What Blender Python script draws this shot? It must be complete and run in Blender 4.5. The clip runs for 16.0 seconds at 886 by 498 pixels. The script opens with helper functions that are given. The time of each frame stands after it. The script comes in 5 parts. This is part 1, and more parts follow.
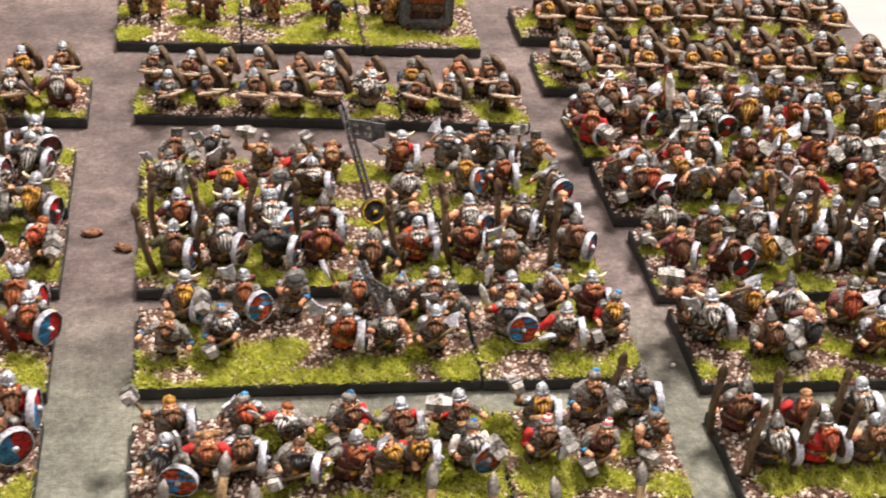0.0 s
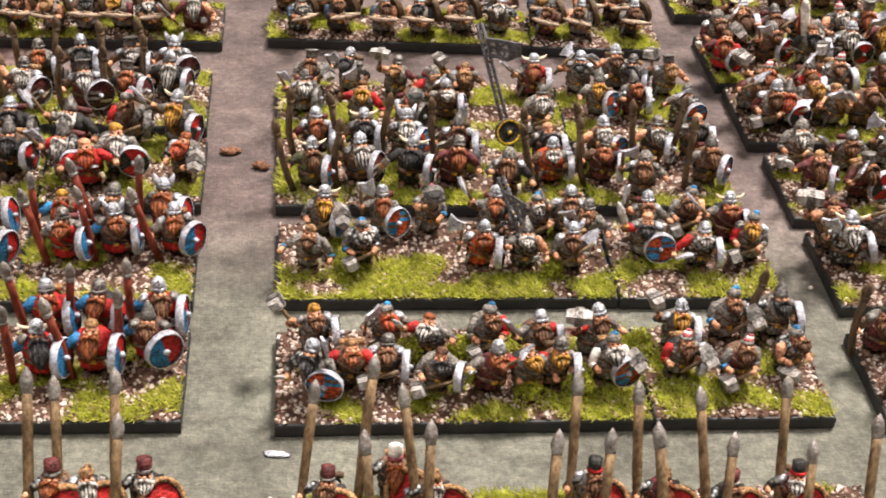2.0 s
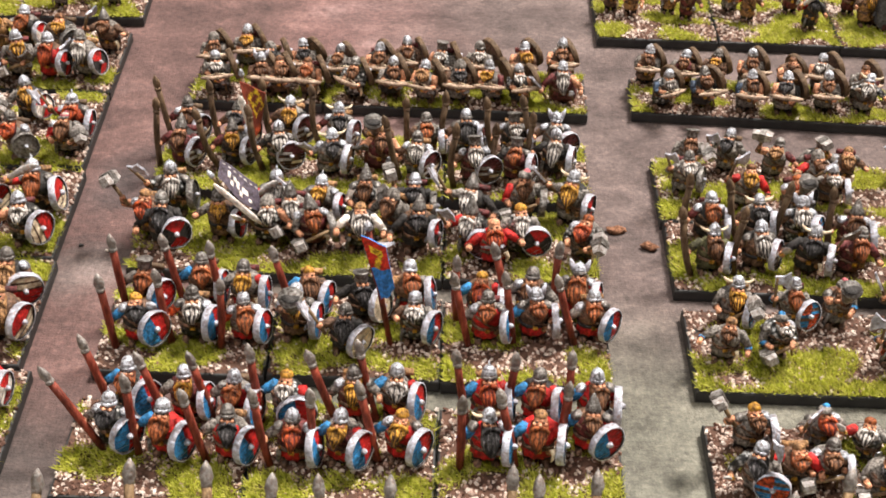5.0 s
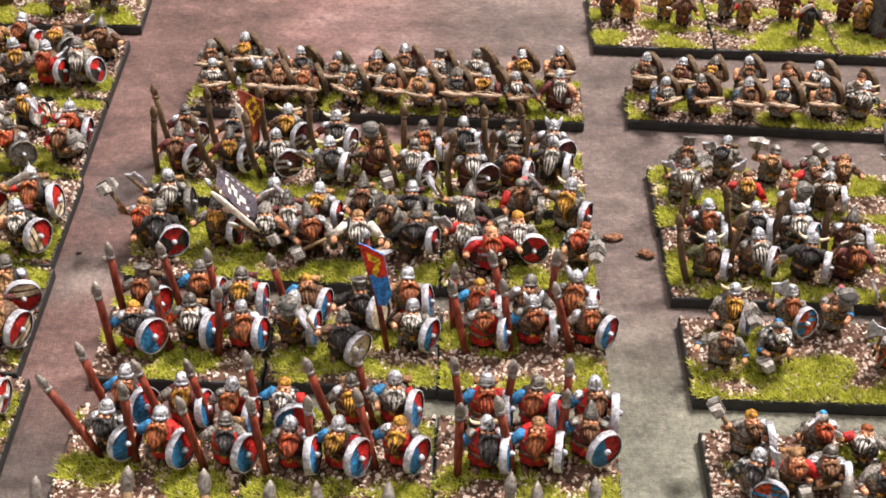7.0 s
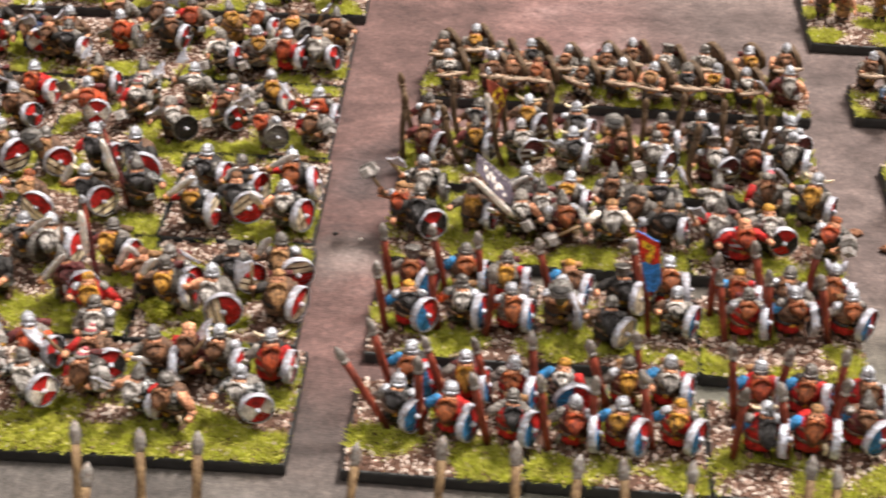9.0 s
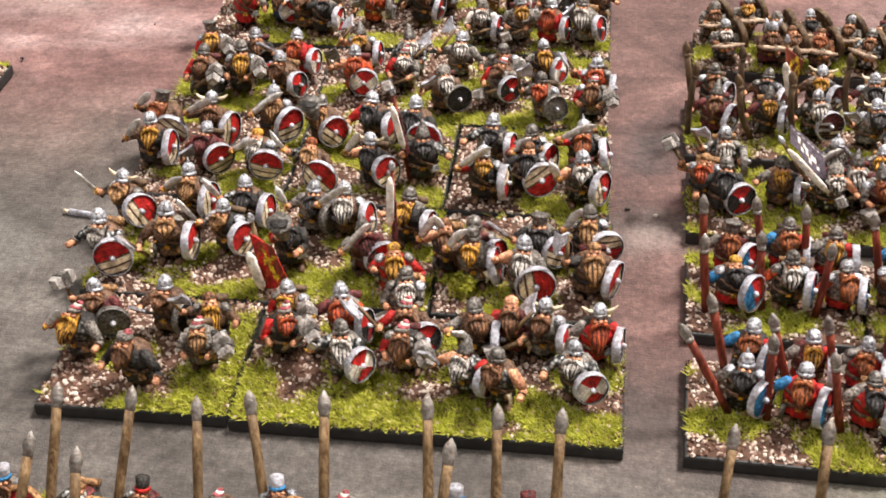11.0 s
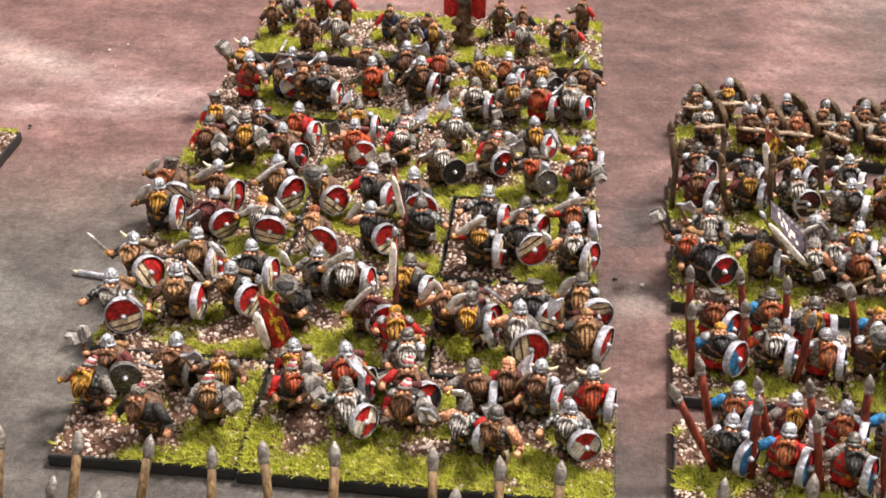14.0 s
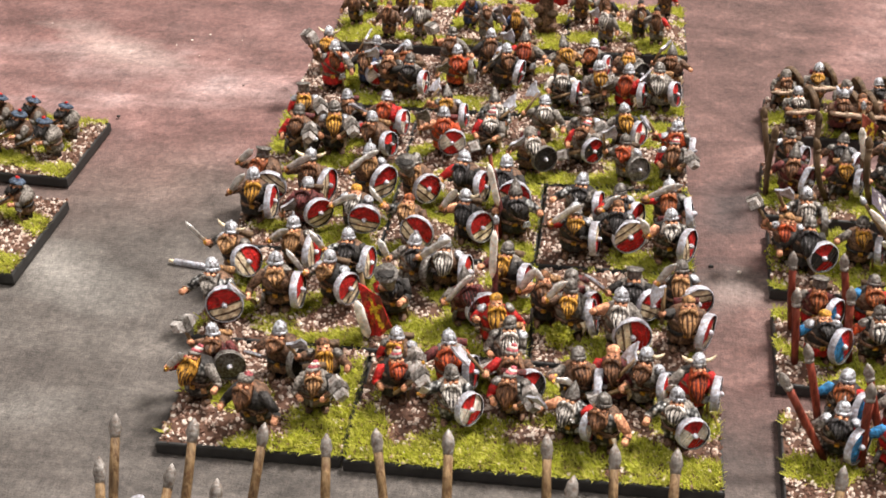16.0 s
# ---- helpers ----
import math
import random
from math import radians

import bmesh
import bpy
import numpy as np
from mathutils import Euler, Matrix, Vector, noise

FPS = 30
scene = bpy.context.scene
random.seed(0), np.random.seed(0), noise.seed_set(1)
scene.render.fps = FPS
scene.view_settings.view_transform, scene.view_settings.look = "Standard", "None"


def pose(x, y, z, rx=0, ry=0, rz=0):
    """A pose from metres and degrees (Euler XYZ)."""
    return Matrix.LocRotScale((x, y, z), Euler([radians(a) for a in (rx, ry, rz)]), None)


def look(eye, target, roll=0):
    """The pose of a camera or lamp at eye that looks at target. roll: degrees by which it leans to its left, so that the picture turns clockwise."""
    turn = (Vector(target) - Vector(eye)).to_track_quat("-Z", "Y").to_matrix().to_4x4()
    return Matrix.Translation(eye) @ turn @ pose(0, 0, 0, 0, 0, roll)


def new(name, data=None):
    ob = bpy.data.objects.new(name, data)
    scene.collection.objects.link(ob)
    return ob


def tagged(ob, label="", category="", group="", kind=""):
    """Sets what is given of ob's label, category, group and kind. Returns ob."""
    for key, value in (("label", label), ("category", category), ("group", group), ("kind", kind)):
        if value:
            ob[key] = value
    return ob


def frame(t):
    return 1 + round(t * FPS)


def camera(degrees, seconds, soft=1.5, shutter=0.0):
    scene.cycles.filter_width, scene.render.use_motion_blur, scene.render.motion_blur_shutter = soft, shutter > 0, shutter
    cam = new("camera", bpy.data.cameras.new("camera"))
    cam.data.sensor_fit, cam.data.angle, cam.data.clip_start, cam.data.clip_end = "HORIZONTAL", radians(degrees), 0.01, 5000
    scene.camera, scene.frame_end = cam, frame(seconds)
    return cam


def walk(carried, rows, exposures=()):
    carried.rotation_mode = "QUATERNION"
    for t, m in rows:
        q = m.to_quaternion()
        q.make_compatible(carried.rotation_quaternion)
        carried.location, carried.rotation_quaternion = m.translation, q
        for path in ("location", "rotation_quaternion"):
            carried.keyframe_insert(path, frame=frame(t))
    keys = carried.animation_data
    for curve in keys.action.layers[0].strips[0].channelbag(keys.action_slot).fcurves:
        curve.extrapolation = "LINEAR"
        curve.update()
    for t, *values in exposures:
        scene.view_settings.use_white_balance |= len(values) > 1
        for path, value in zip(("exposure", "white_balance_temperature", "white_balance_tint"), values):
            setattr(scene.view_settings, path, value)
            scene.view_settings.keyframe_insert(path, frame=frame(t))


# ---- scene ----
cam = camera(36.0, 16.0, soft=1.75, shutter=0.45)
PATH = [
    (0.0, look((0.15444, -0.35989, 0.21147), (0.20595, -0.11931, 0.03981), 6.548)),
    (0.5, look((0.14878, -0.36214, 0.21195), (0.19180, -0.12173, 0.03772), 5.587)),
    (1.0, look((0.14406, -0.36366, 0.21160), (0.18172, -0.12453, 0.03440), 4.996)),
    (1.5, look((0.14663, -0.36713, 0.20555), (0.18087, -0.12920, 0.02606), 4.668)),
    (2.0, look((0.14379, -0.36518, 0.20419), (0.17497, -0.12815, 0.02296), 4.573)),
    (2.5, look((0.13354, -0.36296, 0.20604), (0.15992, -0.12598, 0.02398), 4.383)),
    (3.0, look((0.11203, -0.35715, 0.20791), (0.13253, -0.11945, 0.02604), 4.116)),
    (3.5, look((0.09395, -0.35412, 0.20903), (0.10763, -0.11615, 0.02686), 3.691)),
    (4.0, look((0.08469, -0.35412, 0.21026), (0.09115, -0.11576, 0.02821), 3.017)),
    (4.5, look((0.08075, -0.35379, 0.21555), (0.08236, -0.11454, 0.03457), 2.467)),
    (5.0, look((0.07983, -0.35510, 0.21636), (0.07872, -0.11506, 0.03642), 2.105)),
    (5.2, look((0.07986, -0.35509, 0.21782), (0.07793, -0.11455, 0.03856), 1.962)),
    (7.3, look((0.07954, -0.35561, 0.21645), (0.07928, -0.11443, 0.03804), 2.188)),
    (7.5, look((0.07982, -0.35524, 0.21632), (0.07888, -0.11393, 0.03808), 2.176)),
    (8.0, look((0.07698, -0.35560, 0.21679), (0.07272, -0.11427, 0.03864), 1.938)),
    (8.5, look((0.06457, -0.35941, 0.22027), (0.05352, -0.11883, 0.04139), 1.542)),
    (9.0, look((0.03564, -0.36757, 0.21999), (0.01751, -0.12818, 0.04009), 1.244)),
    (9.5, look((0.02124, -0.36751, 0.21618), (-0.00658, -0.12871, 0.03674), 0.325)),
    (10.0, look((0.00462, -0.36187, 0.21287), (-0.03045, -0.12468, 0.03256), -0.582)),
    (10.2, look((-0.00221, -0.36264, 0.20768), (-0.03941, -0.12631, 0.02666), -0.885)),
    (12.3, look((-0.02698, -0.36063, 0.19998), (-0.06183, -0.11582, 0.03011), 0.223)),
    (12.5, look((-0.02852, -0.36028, 0.20315), (-0.06220, -0.11419, 0.03491), 0.596)),
    (13.0, look((-0.03298, -0.36165, 0.21109), (-0.06552, -0.11352, 0.04565), 0.961)),
    (13.5, look((-0.02989, -0.37192, 0.20831), (-0.06087, -0.12287, 0.04395), 1.243)),
    (14.0, look((-0.02475, -0.37797, 0.20722), (-0.05596, -0.12893, 0.04288), 1.195)),
    (14.5, look((-0.02958, -0.37374, 0.20277), (-0.06220, -0.12516, 0.03802), 1.007)),
    (15.0, look((-0.03655, -0.37416, 0.20627), (-0.07170, -0.12634, 0.04091), 0.612)),
    (15.5, look((-0.03819, -0.37768, 0.20922), (-0.07645, -0.13065, 0.04334), 0.147)),
    (16.0, look((-0.03775, -0.37938, 0.20669), (-0.07865, -0.13324, 0.04013), -0.316)),
]

walk(cam, PATH)

# ---- light: a hall lit from the ceiling, with an added fill from the front ----
CM = 0.01
world = bpy.data.worlds.new("hall")
scene.world = world
world.use_nodes = True
world.node_tree.nodes["Background"].inputs[0].default_value = (0.75, 0.78, 0.85, 1)
world.node_tree.nodes["Background"].inputs[1].default_value = 0.035


def area_lamp(name, eye, target, sx, sy, watts, colour):
    data = bpy.data.lights.new(name, "AREA")
    data.shape, data.size, data.size_y, data.energy, data.color = "RECTANGLE", sx, sy, watts, colour
    ob = new(name, data)
    ob.matrix_world = look(eye, target)
    return ob


area_lamp("ceiling_lamp", (1.0, 0.7, 2.5), (0.1, 0.0, 0.0), 0.6, 0.6, 196.0, (1.0, 0.94, 0.875))
# unseen fill lamp, added front-left to lift the sides towards the camera
area_lamp("front_fill_lamp", (-0.6, -1.1, 2.7), (0.0, 0.0, 0.0), 1.2, 1.2, 40.0, (1.0, 0.97, 0.94))
scene.view_settings.exposure = 0.0

# ---- materials ----


def material(name):
    m = bpy.data.materials.new(name)
    m.use_nodes = True
    nt = m.node_tree
    return m, nt, nt.nodes["Principled BSDF"]


def node(nt, kind, **inputs):
    n = nt.nodes.new(kind)
    for k, v in inputs.items():
        n.inputs[k].default_value = v
    return n


def noise_of(nt, vector, scale, detail=3.0, rough=0.6):
    n = node(nt, "ShaderNodeTexNoise", Scale=scale, Detail=detail, Roughness=rough)
    nt.links.new(vector, n.inputs["Vector"])
    return n.outputs["Fac"]


def ramp(nt, fac, stops):
    r = nt.nodes.new("ShaderNodeValToRGB")
    els = r.color_ramp.elements
    while len(els) < len(stops):
        els.new(0.5)
    for e, (p, c) in zip(els, stops):
        e.position, e.color = p, (*c, 1)
    nt.links.new(fac, r.inputs["Fac"])
    return r.outputs["Color"]


def mix(nt, fac, a, b, how="MIX"):
    n = nt.nodes.new("ShaderNodeMix")
    n.data_type, n.blend_type = "RGBA", how
    for sock, v in ((n.inputs["Factor"], fac), (n.inputs["A"], a), (n.inputs["B"], b)):
        if isinstance(v, bpy.types.NodeSocket):
            nt.links.new(v, sock)
        else:
            sock.default_value = v if isinstance(v, float) else (*v, 1)
    return n.outputs["Result"]


def bump(nt, shader, height, strength, distance):
    b = node(nt, "ShaderNodeBump", Strength=strength, Distance=distance)
    nt.links.new(height, b.inputs["Height"])
    nt.links.new(b.outputs["Normal"], shader.inputs["Normal"])


def object_coords(nt):
    return nt.nodes.new("ShaderNodeTexCoord").outputs["Object"]


def scaled(c, k):
    return tuple(min(1.0, v * k) for v in c)


def painted(name, colour, rough=0.62, metal=0.0, scale=1500.0, wash=0.22, light=1.55, streak=1.0):
    """Brushed model paint: a dark wash in blotches and dry-brushed lighter flecks; streak draws them out upright."""
    m, nt, p = material(name)
    co = object_coords(nt)
    info = nt.nodes.new("ShaderNodeObjectInfo").outputs["Random"]
    shift = nt.nodes.new("ShaderNodeVectorMath")
    shift.operation = "MULTIPLY_ADD"
    nt.links.new(co, shift.inputs[0])
    shift.inputs[1].default_value = (1.0, 1.0, 1.0 / streak)
    nt.links.new(info, shift.inputs[2])
    v = shift.outputs["Vector"]
    fine = noise_of(nt, v, scale, 3.0, 0.65)
    broad = noise_of(nt, v, scale * 0.3, 2.0)
    deep = tuple(v * k for v, k in zip(scaled(colour, wash), (1.15, 0.95, 0.85)))
    base = ramp(nt, fine, [(0.38, deep), (0.51, colour), (0.64, scaled(colour, light))])
    tone = ramp(nt, broad, [(0.32, (0.5, 0.46, 0.43)), (0.66, (1.25, 1.2, 1.16))])
    nt.links.new(mix(nt, 1.0, base, tone, "MULTIPLY"), p.inputs["Base Color"])
    p.inputs["Roughness"].default_value, p.inputs["Metallic"].default_value = rough, metal
    p.inputs["Specular IOR Level"].default_value = 0.35
    bump(nt, p, fine, 0.9, 0.0004)
    return m


def mailed(name, colour):
    """Chain mail or scale texture in dull metal paint."""
    m, nt, p = material(name)
    co = object_coords(nt)
    vor = node(nt, "ShaderNodeTexVoronoi", Scale=950.0)
    nt.links.new(co, vor.inputs["Vector"])
    base = ramp(nt, vor.outputs["Distance"], [(0.12, scaled(colour, 2.4)), (0.36, colour), (0.6, scaled(colour, 0.08))])
    nt.links.new(base, p.inputs["Base Color"])
    p.inputs["Roughness"].default_value, p.inputs["Metallic"].default_value = 0.45, 0.45
    inv = node(nt, "ShaderNodeMath")
    inv.operation = "SUBTRACT"
    inv.inputs[0].default_value = 1.0
    nt.links.new(vor.outputs["Distance"], inv.inputs[1])
    bump(nt, p, inv.outputs[0], 0.8, 0.0002)
    return m


PAINT = {
    "red": painted("red_paint", (0.50, 0.018, 0.016), wash=0.5, light=1.35),
    "orange": painted("orange_red_paint", (0.50, 0.075, 0.02)),
    "maroon": painted("maroon_paint", (0.13, 0.03, 0.03)),
    "blue": painted("blue_paint", (0.035, 0.22, 0.50), wash=0.5, light=1.35),
    "bluegrey": painted("dull_blue_wool_paint", (0.065, 0.095, 0.15)),
    "navy": painted("dark_blue_paint", (0.03, 0.05, 0.12)),
    "green": painted("olive_paint", (0.10, 0.10, 0.05)),
    "blade": painted("bright_blade_paint", (0.72, 0.73, 0.74), rough=0.4, metal=0.35, wash=0.7, light=1.1),
    "grey": painted("grey_paint", (0.215, 0.20, 0.185)),
    "dark": painted("black_paint", (0.032, 0.029, 0.028)),
    "brown": painted("brown_paint", (0.155, 0.088, 0.055)),
    "tan": painted("tan_paint", (0.36, 0.20, 0.09)),
    "cream": painted("cream_paint", (0.84, 0.74, 0.55), wash=0.7, light=1.15),
    "white": painted("white_paint", (0.84, 0.82, 0.78), wash=0.8, light=1.1),
    "skin": painted("flesh_paint", (0.70, 0.34, 0.20), wash=0.45),
    "ginger": painted("ginger_hair_paint", (0.29, 0.082, 0.025), streak=5.0),
    "fox": painted("orange_hair_paint", (0.36, 0.062, 0.016), streak=5.0),
    "blond": painted("blond_hair_paint", (0.48, 0.25, 0.035), streak=5.0),
    "mouse": painted("brown_hair_paint", (0.15, 0.07, 0.034), streak=5.0, light=2.0),
    "black": painted("dark_hair_paint", (0.03, 0.028, 0.03), light=5.0, streak=5.0),
    "umber": painted("dark_brown_wash_paint", (0.075, 0.032, 0.014), streak=5.0),
    "hoary": painted("grey_hair_paint", (0.50, 0.48, 0.46), wash=0.25, light=1.8, streak=5.0),
    "steel": painted("silver_paint", (0.52, 0.56, 0.64), rough=0.38, metal=0.4, wash=0.3, light=1.4),
    "iron": painted("dull_iron_paint", (0.22, 0.215, 0.21), rough=0.45, metal=0.6, wash=0.4),
    "stone": painted("grey_hammer_paint", (0.45, 0.44, 0.44), rough=0.5, metal=0.25, wash=0.55, light=1.3),
    "rim": painted("pale_silver_paint", (0.52, 0.555, 0.66), rough=0.42, metal=0.25, wash=0.7, light=1.25),
    "bow": painted("pale_bow_wood_paint", (0.44, 0.33, 0.25), wash=0.55, light=1.2),
    "pennant": painted("clean_white_paint", (0.93, 0.92, 0.89), wash=0.93, light=1.03),
    "crumb": painted("dried_soil", (0.22, 0.105, 0.06), rough=0.9, scale=2200.0, wash=0.35, light=1.5),
    "gold": painted("gold_paint", (0.60, 0.33, 0.06), rough=0.4, metal=0.6),
    "yellow": painted("yellow_paint", (0.80, 0.50, 0.03)),
    "redwood": painted("red_brown_shaft_paint", (0.23, 0.045, 0.025), wash=0.55, light=1.25, streak=4.0),
    "wood": painted("brown_shaft_paint", (0.20, 0.132, 0.068), wash=0.55, light=1.25, streak=4.0),
    "drab": painted("dark_wood_shaft_paint", (0.13, 0.085, 0.05), wash=0.55, light=1.25, streak=4.0),
    "tip": painted("grey_spearhead_paint", (0.30, 0.285, 0.275), rough=0.42, metal=0.3, wash=0.7, light=1.2),
    "gunmetal": painted("dark_blue_grey_paint", (0.11, 0.11, 0.125), wash=0.5, light=1.4),
    "slate": painted("grey_violet_cloth_paint", (0.085, 0.07, 0.10), wash=0.6, light=1.3),
    "flagred": painted("bright_red_cloth_paint", (0.70, 0.04, 0.02), wash=0.55, light=1.2),
    "flagblue": painted("bright_blue_cloth_paint", (0.04, 0.24, 0.72), wash=0.55, light=1.2),
    "pink": painted("dusky_red_paint", (0.42, 0.10, 0.12)),
    "mail": mailed("mail_paint", (0.30, 0.295, 0.29)),
    "darkmail": mailed("dark_mail_paint", (0.14, 0.13, 0.12)),
}


# pale and dark patches on the mat: place, turn, half size in metres, tone
PATCHES = (((-0.222, 0.035), -28, (0.045, 0.015), (0.66, 0.53, 0.49)), ((-0.0105, -0.082), 10, (0.022, 0.014), (0.34, 0.30, 0.28)), ((-0.013, -0.043), 80, (0.03, 0.014), (0.10, 0.085, 0.086)), ((-0.009, -0.15), 0, (0.016, 0.016), (0.075, 0.06, 0.056)), ((-0.189, -0.099), -30, (0.05, 0.016), (0.42, 0.40, 0.37)), ((-0.175, -0.155), 12, (0.03, 0.012), (0.30, 0.28, 0.26)))


def mat_table():
    m, nt, p = material("painted_canvas_mat")
    co = object_coords(nt)
    sep = nt.nodes.new("ShaderNodeSeparateXYZ")
    nt.links.new(co, sep.inputs[0])
    big = noise_of(nt, co, 9.0, 4.0, 0.6)
    # the mat is sprayed rusty pink to the north and west, drab brown to the north-east and grey green along the front
    def edge(axis, amount, lo, hi):
        m = node(nt, "ShaderNodeMath")
        m.operation = "MULTIPLY_ADD"
        nt.links.new(big, m.inputs[0])
        m.inputs[1].default_value = amount
        nt.links.new(sep.outputs[axis], m.inputs[2])
        r = node(nt, "ShaderNodeMapRange")
        r.interpolation_type = "SMOOTHSTEP"
        nt.links.new(m.outputs[0], r.inputs["Value"])
        r.inputs["From Min"].default_value, r.inputs["From Max"].default_value = lo, hi
        return r.outputs["Result"]

    def times(a, b):
        m = node(nt, "ShaderNodeMath")
        m.operation = "MULTIPLY"
        nt.links.new(a, m.inputs[0])
        nt.links.new(b, m.inputs[1])
        return m.outputs[0]

    north = edge("Y", 0.10, -0.05, 0.03)
    front = node(nt, "ShaderNodeMath")
    front.operation = "SUBTRACT"
    front.inputs[0].default_value = 1.0
    nt.links.new(north, front.inputs[1])
    lane = times(edge("X", 0.02, -0.045, -0.015), edge("Y", 0.06, -0.15, -0.09))
    right = edge("X", 0.10, 0.08, 0.17)
    blot = noise_of(nt, co, 35.0, 5.0, 0.7)
    # streaks run mostly east to west, slightly askew: brush strokes and painted fold shading
    drawn = nt.nodes.new("ShaderNodeMapping")
    drawn.inputs["Rotation"].default_value = (0, 0, radians(-14))
    drawn.inputs["Scale"].default_value = (0.3, 1.0, 1.0)
    nt.links.new(co, drawn.inputs["Vector"])
    streak = noise_of(nt, drawn.outputs["Vector"], 60.0, 5.0, 0.65)
    cloud = noise_of(nt, drawn.outputs["Vector"], 17.0, 4.0, 0.6)
    pale = ramp(nt, cloud, [(0.42, (0.84, 0.80, 0.79)), (0.56, (1.0, 1.0, 1.0)), (0.7, (1.8, 2.3, 2.4))])
    pink = mix(nt, 1.0, ramp(nt, blot, [(0.3, (0.155, 0.078, 0.072)), (0.55, (0.228, 0.127, 0.118)), (0.8, (0.335, 0.215, 0.205))]), pale, "MULTIPLY")
    brown = ramp(nt, blot, [(0.3, (0.103, 0.072, 0.066)), (0.6, (0.165, 0.121, 0.112)), (0.85, (0.24, 0.195, 0.183))])
    green = ramp(nt, blot, [(0.3, (0.118, 0.112, 0.088)), (0.6, (0.195, 0.188, 0.150)), (0.85, (0.29, 0.285, 0.235))])
    rear = mix(nt, right, pink, brown)
    col = mix(nt, front.outputs[0], rear, green)
    col = mix(nt, times(edge("Y", 0.06, -0.10, -0.04), right), col, brown)
    west = node(nt, "ShaderNodeMath")
    west.operation = "SUBTRACT"
    west.inputs[0].default_value = 1.0
    nt.links.new(edge("X", 0.02, 0.02, 0.06), west.inputs[1])
    col = mix(nt, times(front.outputs[0], west.outputs[0]), col, mix(nt, 1.0, col, (0.62, 0.56, 0.64), "MULTIPLY"))
    rust = ramp(nt, blot, [(0.3, (0.080, 0.043, 0.039)), (0.55, (0.150, 0.083, 0.074)), (0.8, (0.24, 0.15, 0.138))])
    col = mix(nt, times(lane, west.outputs[0]), col, rust)
    # pale and dark patches west of the blocks and in the lane
    for place_, turn_, size_, tone in PATCHES:
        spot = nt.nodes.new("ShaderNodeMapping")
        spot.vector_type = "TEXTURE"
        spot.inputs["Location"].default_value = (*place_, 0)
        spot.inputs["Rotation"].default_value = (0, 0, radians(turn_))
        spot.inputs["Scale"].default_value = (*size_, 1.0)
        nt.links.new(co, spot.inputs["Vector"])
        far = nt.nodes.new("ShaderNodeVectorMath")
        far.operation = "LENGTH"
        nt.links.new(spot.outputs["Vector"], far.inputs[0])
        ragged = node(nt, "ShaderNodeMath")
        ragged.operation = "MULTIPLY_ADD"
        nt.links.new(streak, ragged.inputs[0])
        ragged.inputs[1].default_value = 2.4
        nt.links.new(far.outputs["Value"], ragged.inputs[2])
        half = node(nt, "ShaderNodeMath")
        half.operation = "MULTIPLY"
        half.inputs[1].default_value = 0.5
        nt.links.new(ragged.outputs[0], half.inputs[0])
        patch_mask = ramp(nt, half.outputs[0], [(0.45, (0.7, 0.7, 0.7)), (1.0, (0, 0, 0))])
        col = mix(nt, patch_mask, col, tone)
    stain = noise_of(nt, co, 55.0, 6.0, 0.75)
    col = mix(nt, 1.0, col, ramp(nt, stain, [(0.3, (0.5, 0.49, 0.49)), (0.5, (0.86, 0.85, 0.85)), (0.72, (1.15, 1.13, 1.12))]), "MULTIPLY")
    # strong contrast puts the light and dark sides of folds into the colour
    col = mix(nt, 1.0, col, ramp(nt, streak, [(0.3, (0.6, 0.58, 0.58)), (0.52, (1.0, 1.0, 1.0)), (0.75, (1.5, 1.53, 1.53))]), "MULTIPLY")
    speck = noise_of(nt, co, 700.0, 3.0, 0.8)
    fleck = ramp(nt, speck, [(0.25, (0.6, 0.6, 0.6)), (0.5, (1, 1, 1)), (0.78, (1.6, 1.57, 1.53))])
    col = mix(nt, 1.0, col, fleck, "MULTIPLY")
    chip = noise_of(nt, co, 240.0, 6.0, 0.8)
    col = mix(nt, 1.0, col, ramp(nt, chip, [(0.34, (0.7, 0.68, 0.68)), (0.47, (1, 1, 1)), (0.6, (1, 1, 1)), (0.7, (1.5, 1.5, 1.48))]), "MULTIPLY")
    p.inputs["Roughness"].default_value = 0.85
    weave = None
    for axis in ("X", "Y"):
        w = node(nt, "ShaderNodeTexWave", Scale=330.0, Distortion=9.0, Detail=4.0)
        w.inputs["Detail Scale"].default_value = 1.5
        w.bands_direction = axis
        nt.links.new(co, w.inputs["Vector"])
        if weave is None:
            weave = w.outputs["Fac"]
        else:
            mx = node(nt, "ShaderNodeMath")
            mx.operation = "MULTIPLY"
            nt.links.new(weave, mx.inputs[0])
            nt.links.new(w.outputs["Fac"], mx.inputs[1])
            weave = mx.outputs[0]
    thread = ramp(nt, weave, [(0.0, (0.95, 0.95, 0.95)), (0.6, (1.03, 1.03, 1.03))])
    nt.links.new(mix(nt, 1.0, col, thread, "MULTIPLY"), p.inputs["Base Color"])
    mx = node(nt, "ShaderNodeMath")
    mx.operation = "MULTIPLY_ADD"
    nt.links.new(weave, mx.inputs[0])
    mx.inputs[1].default_value = 0.3
    nt.links.new(chip, mx.inputs[2])
    bump(nt, p, mx.outputs[0], 0.8, 0.00045)
    return m


def mat_plain(name, a, b, scale, rough):
    m, nt, p = material(name)
    co = object_coords(nt)
    nt.links.new(ramp(nt, noise_of(nt, co, scale, 4.0), [(0.3, a), (0.7, b)]), p.inputs["Base Color"])
    p.inputs["Roughness"].default_value = rough
    bump(nt, p, noise_of(nt, co, scale * 4, 3.0), 0.2, 0.0004)
    return m


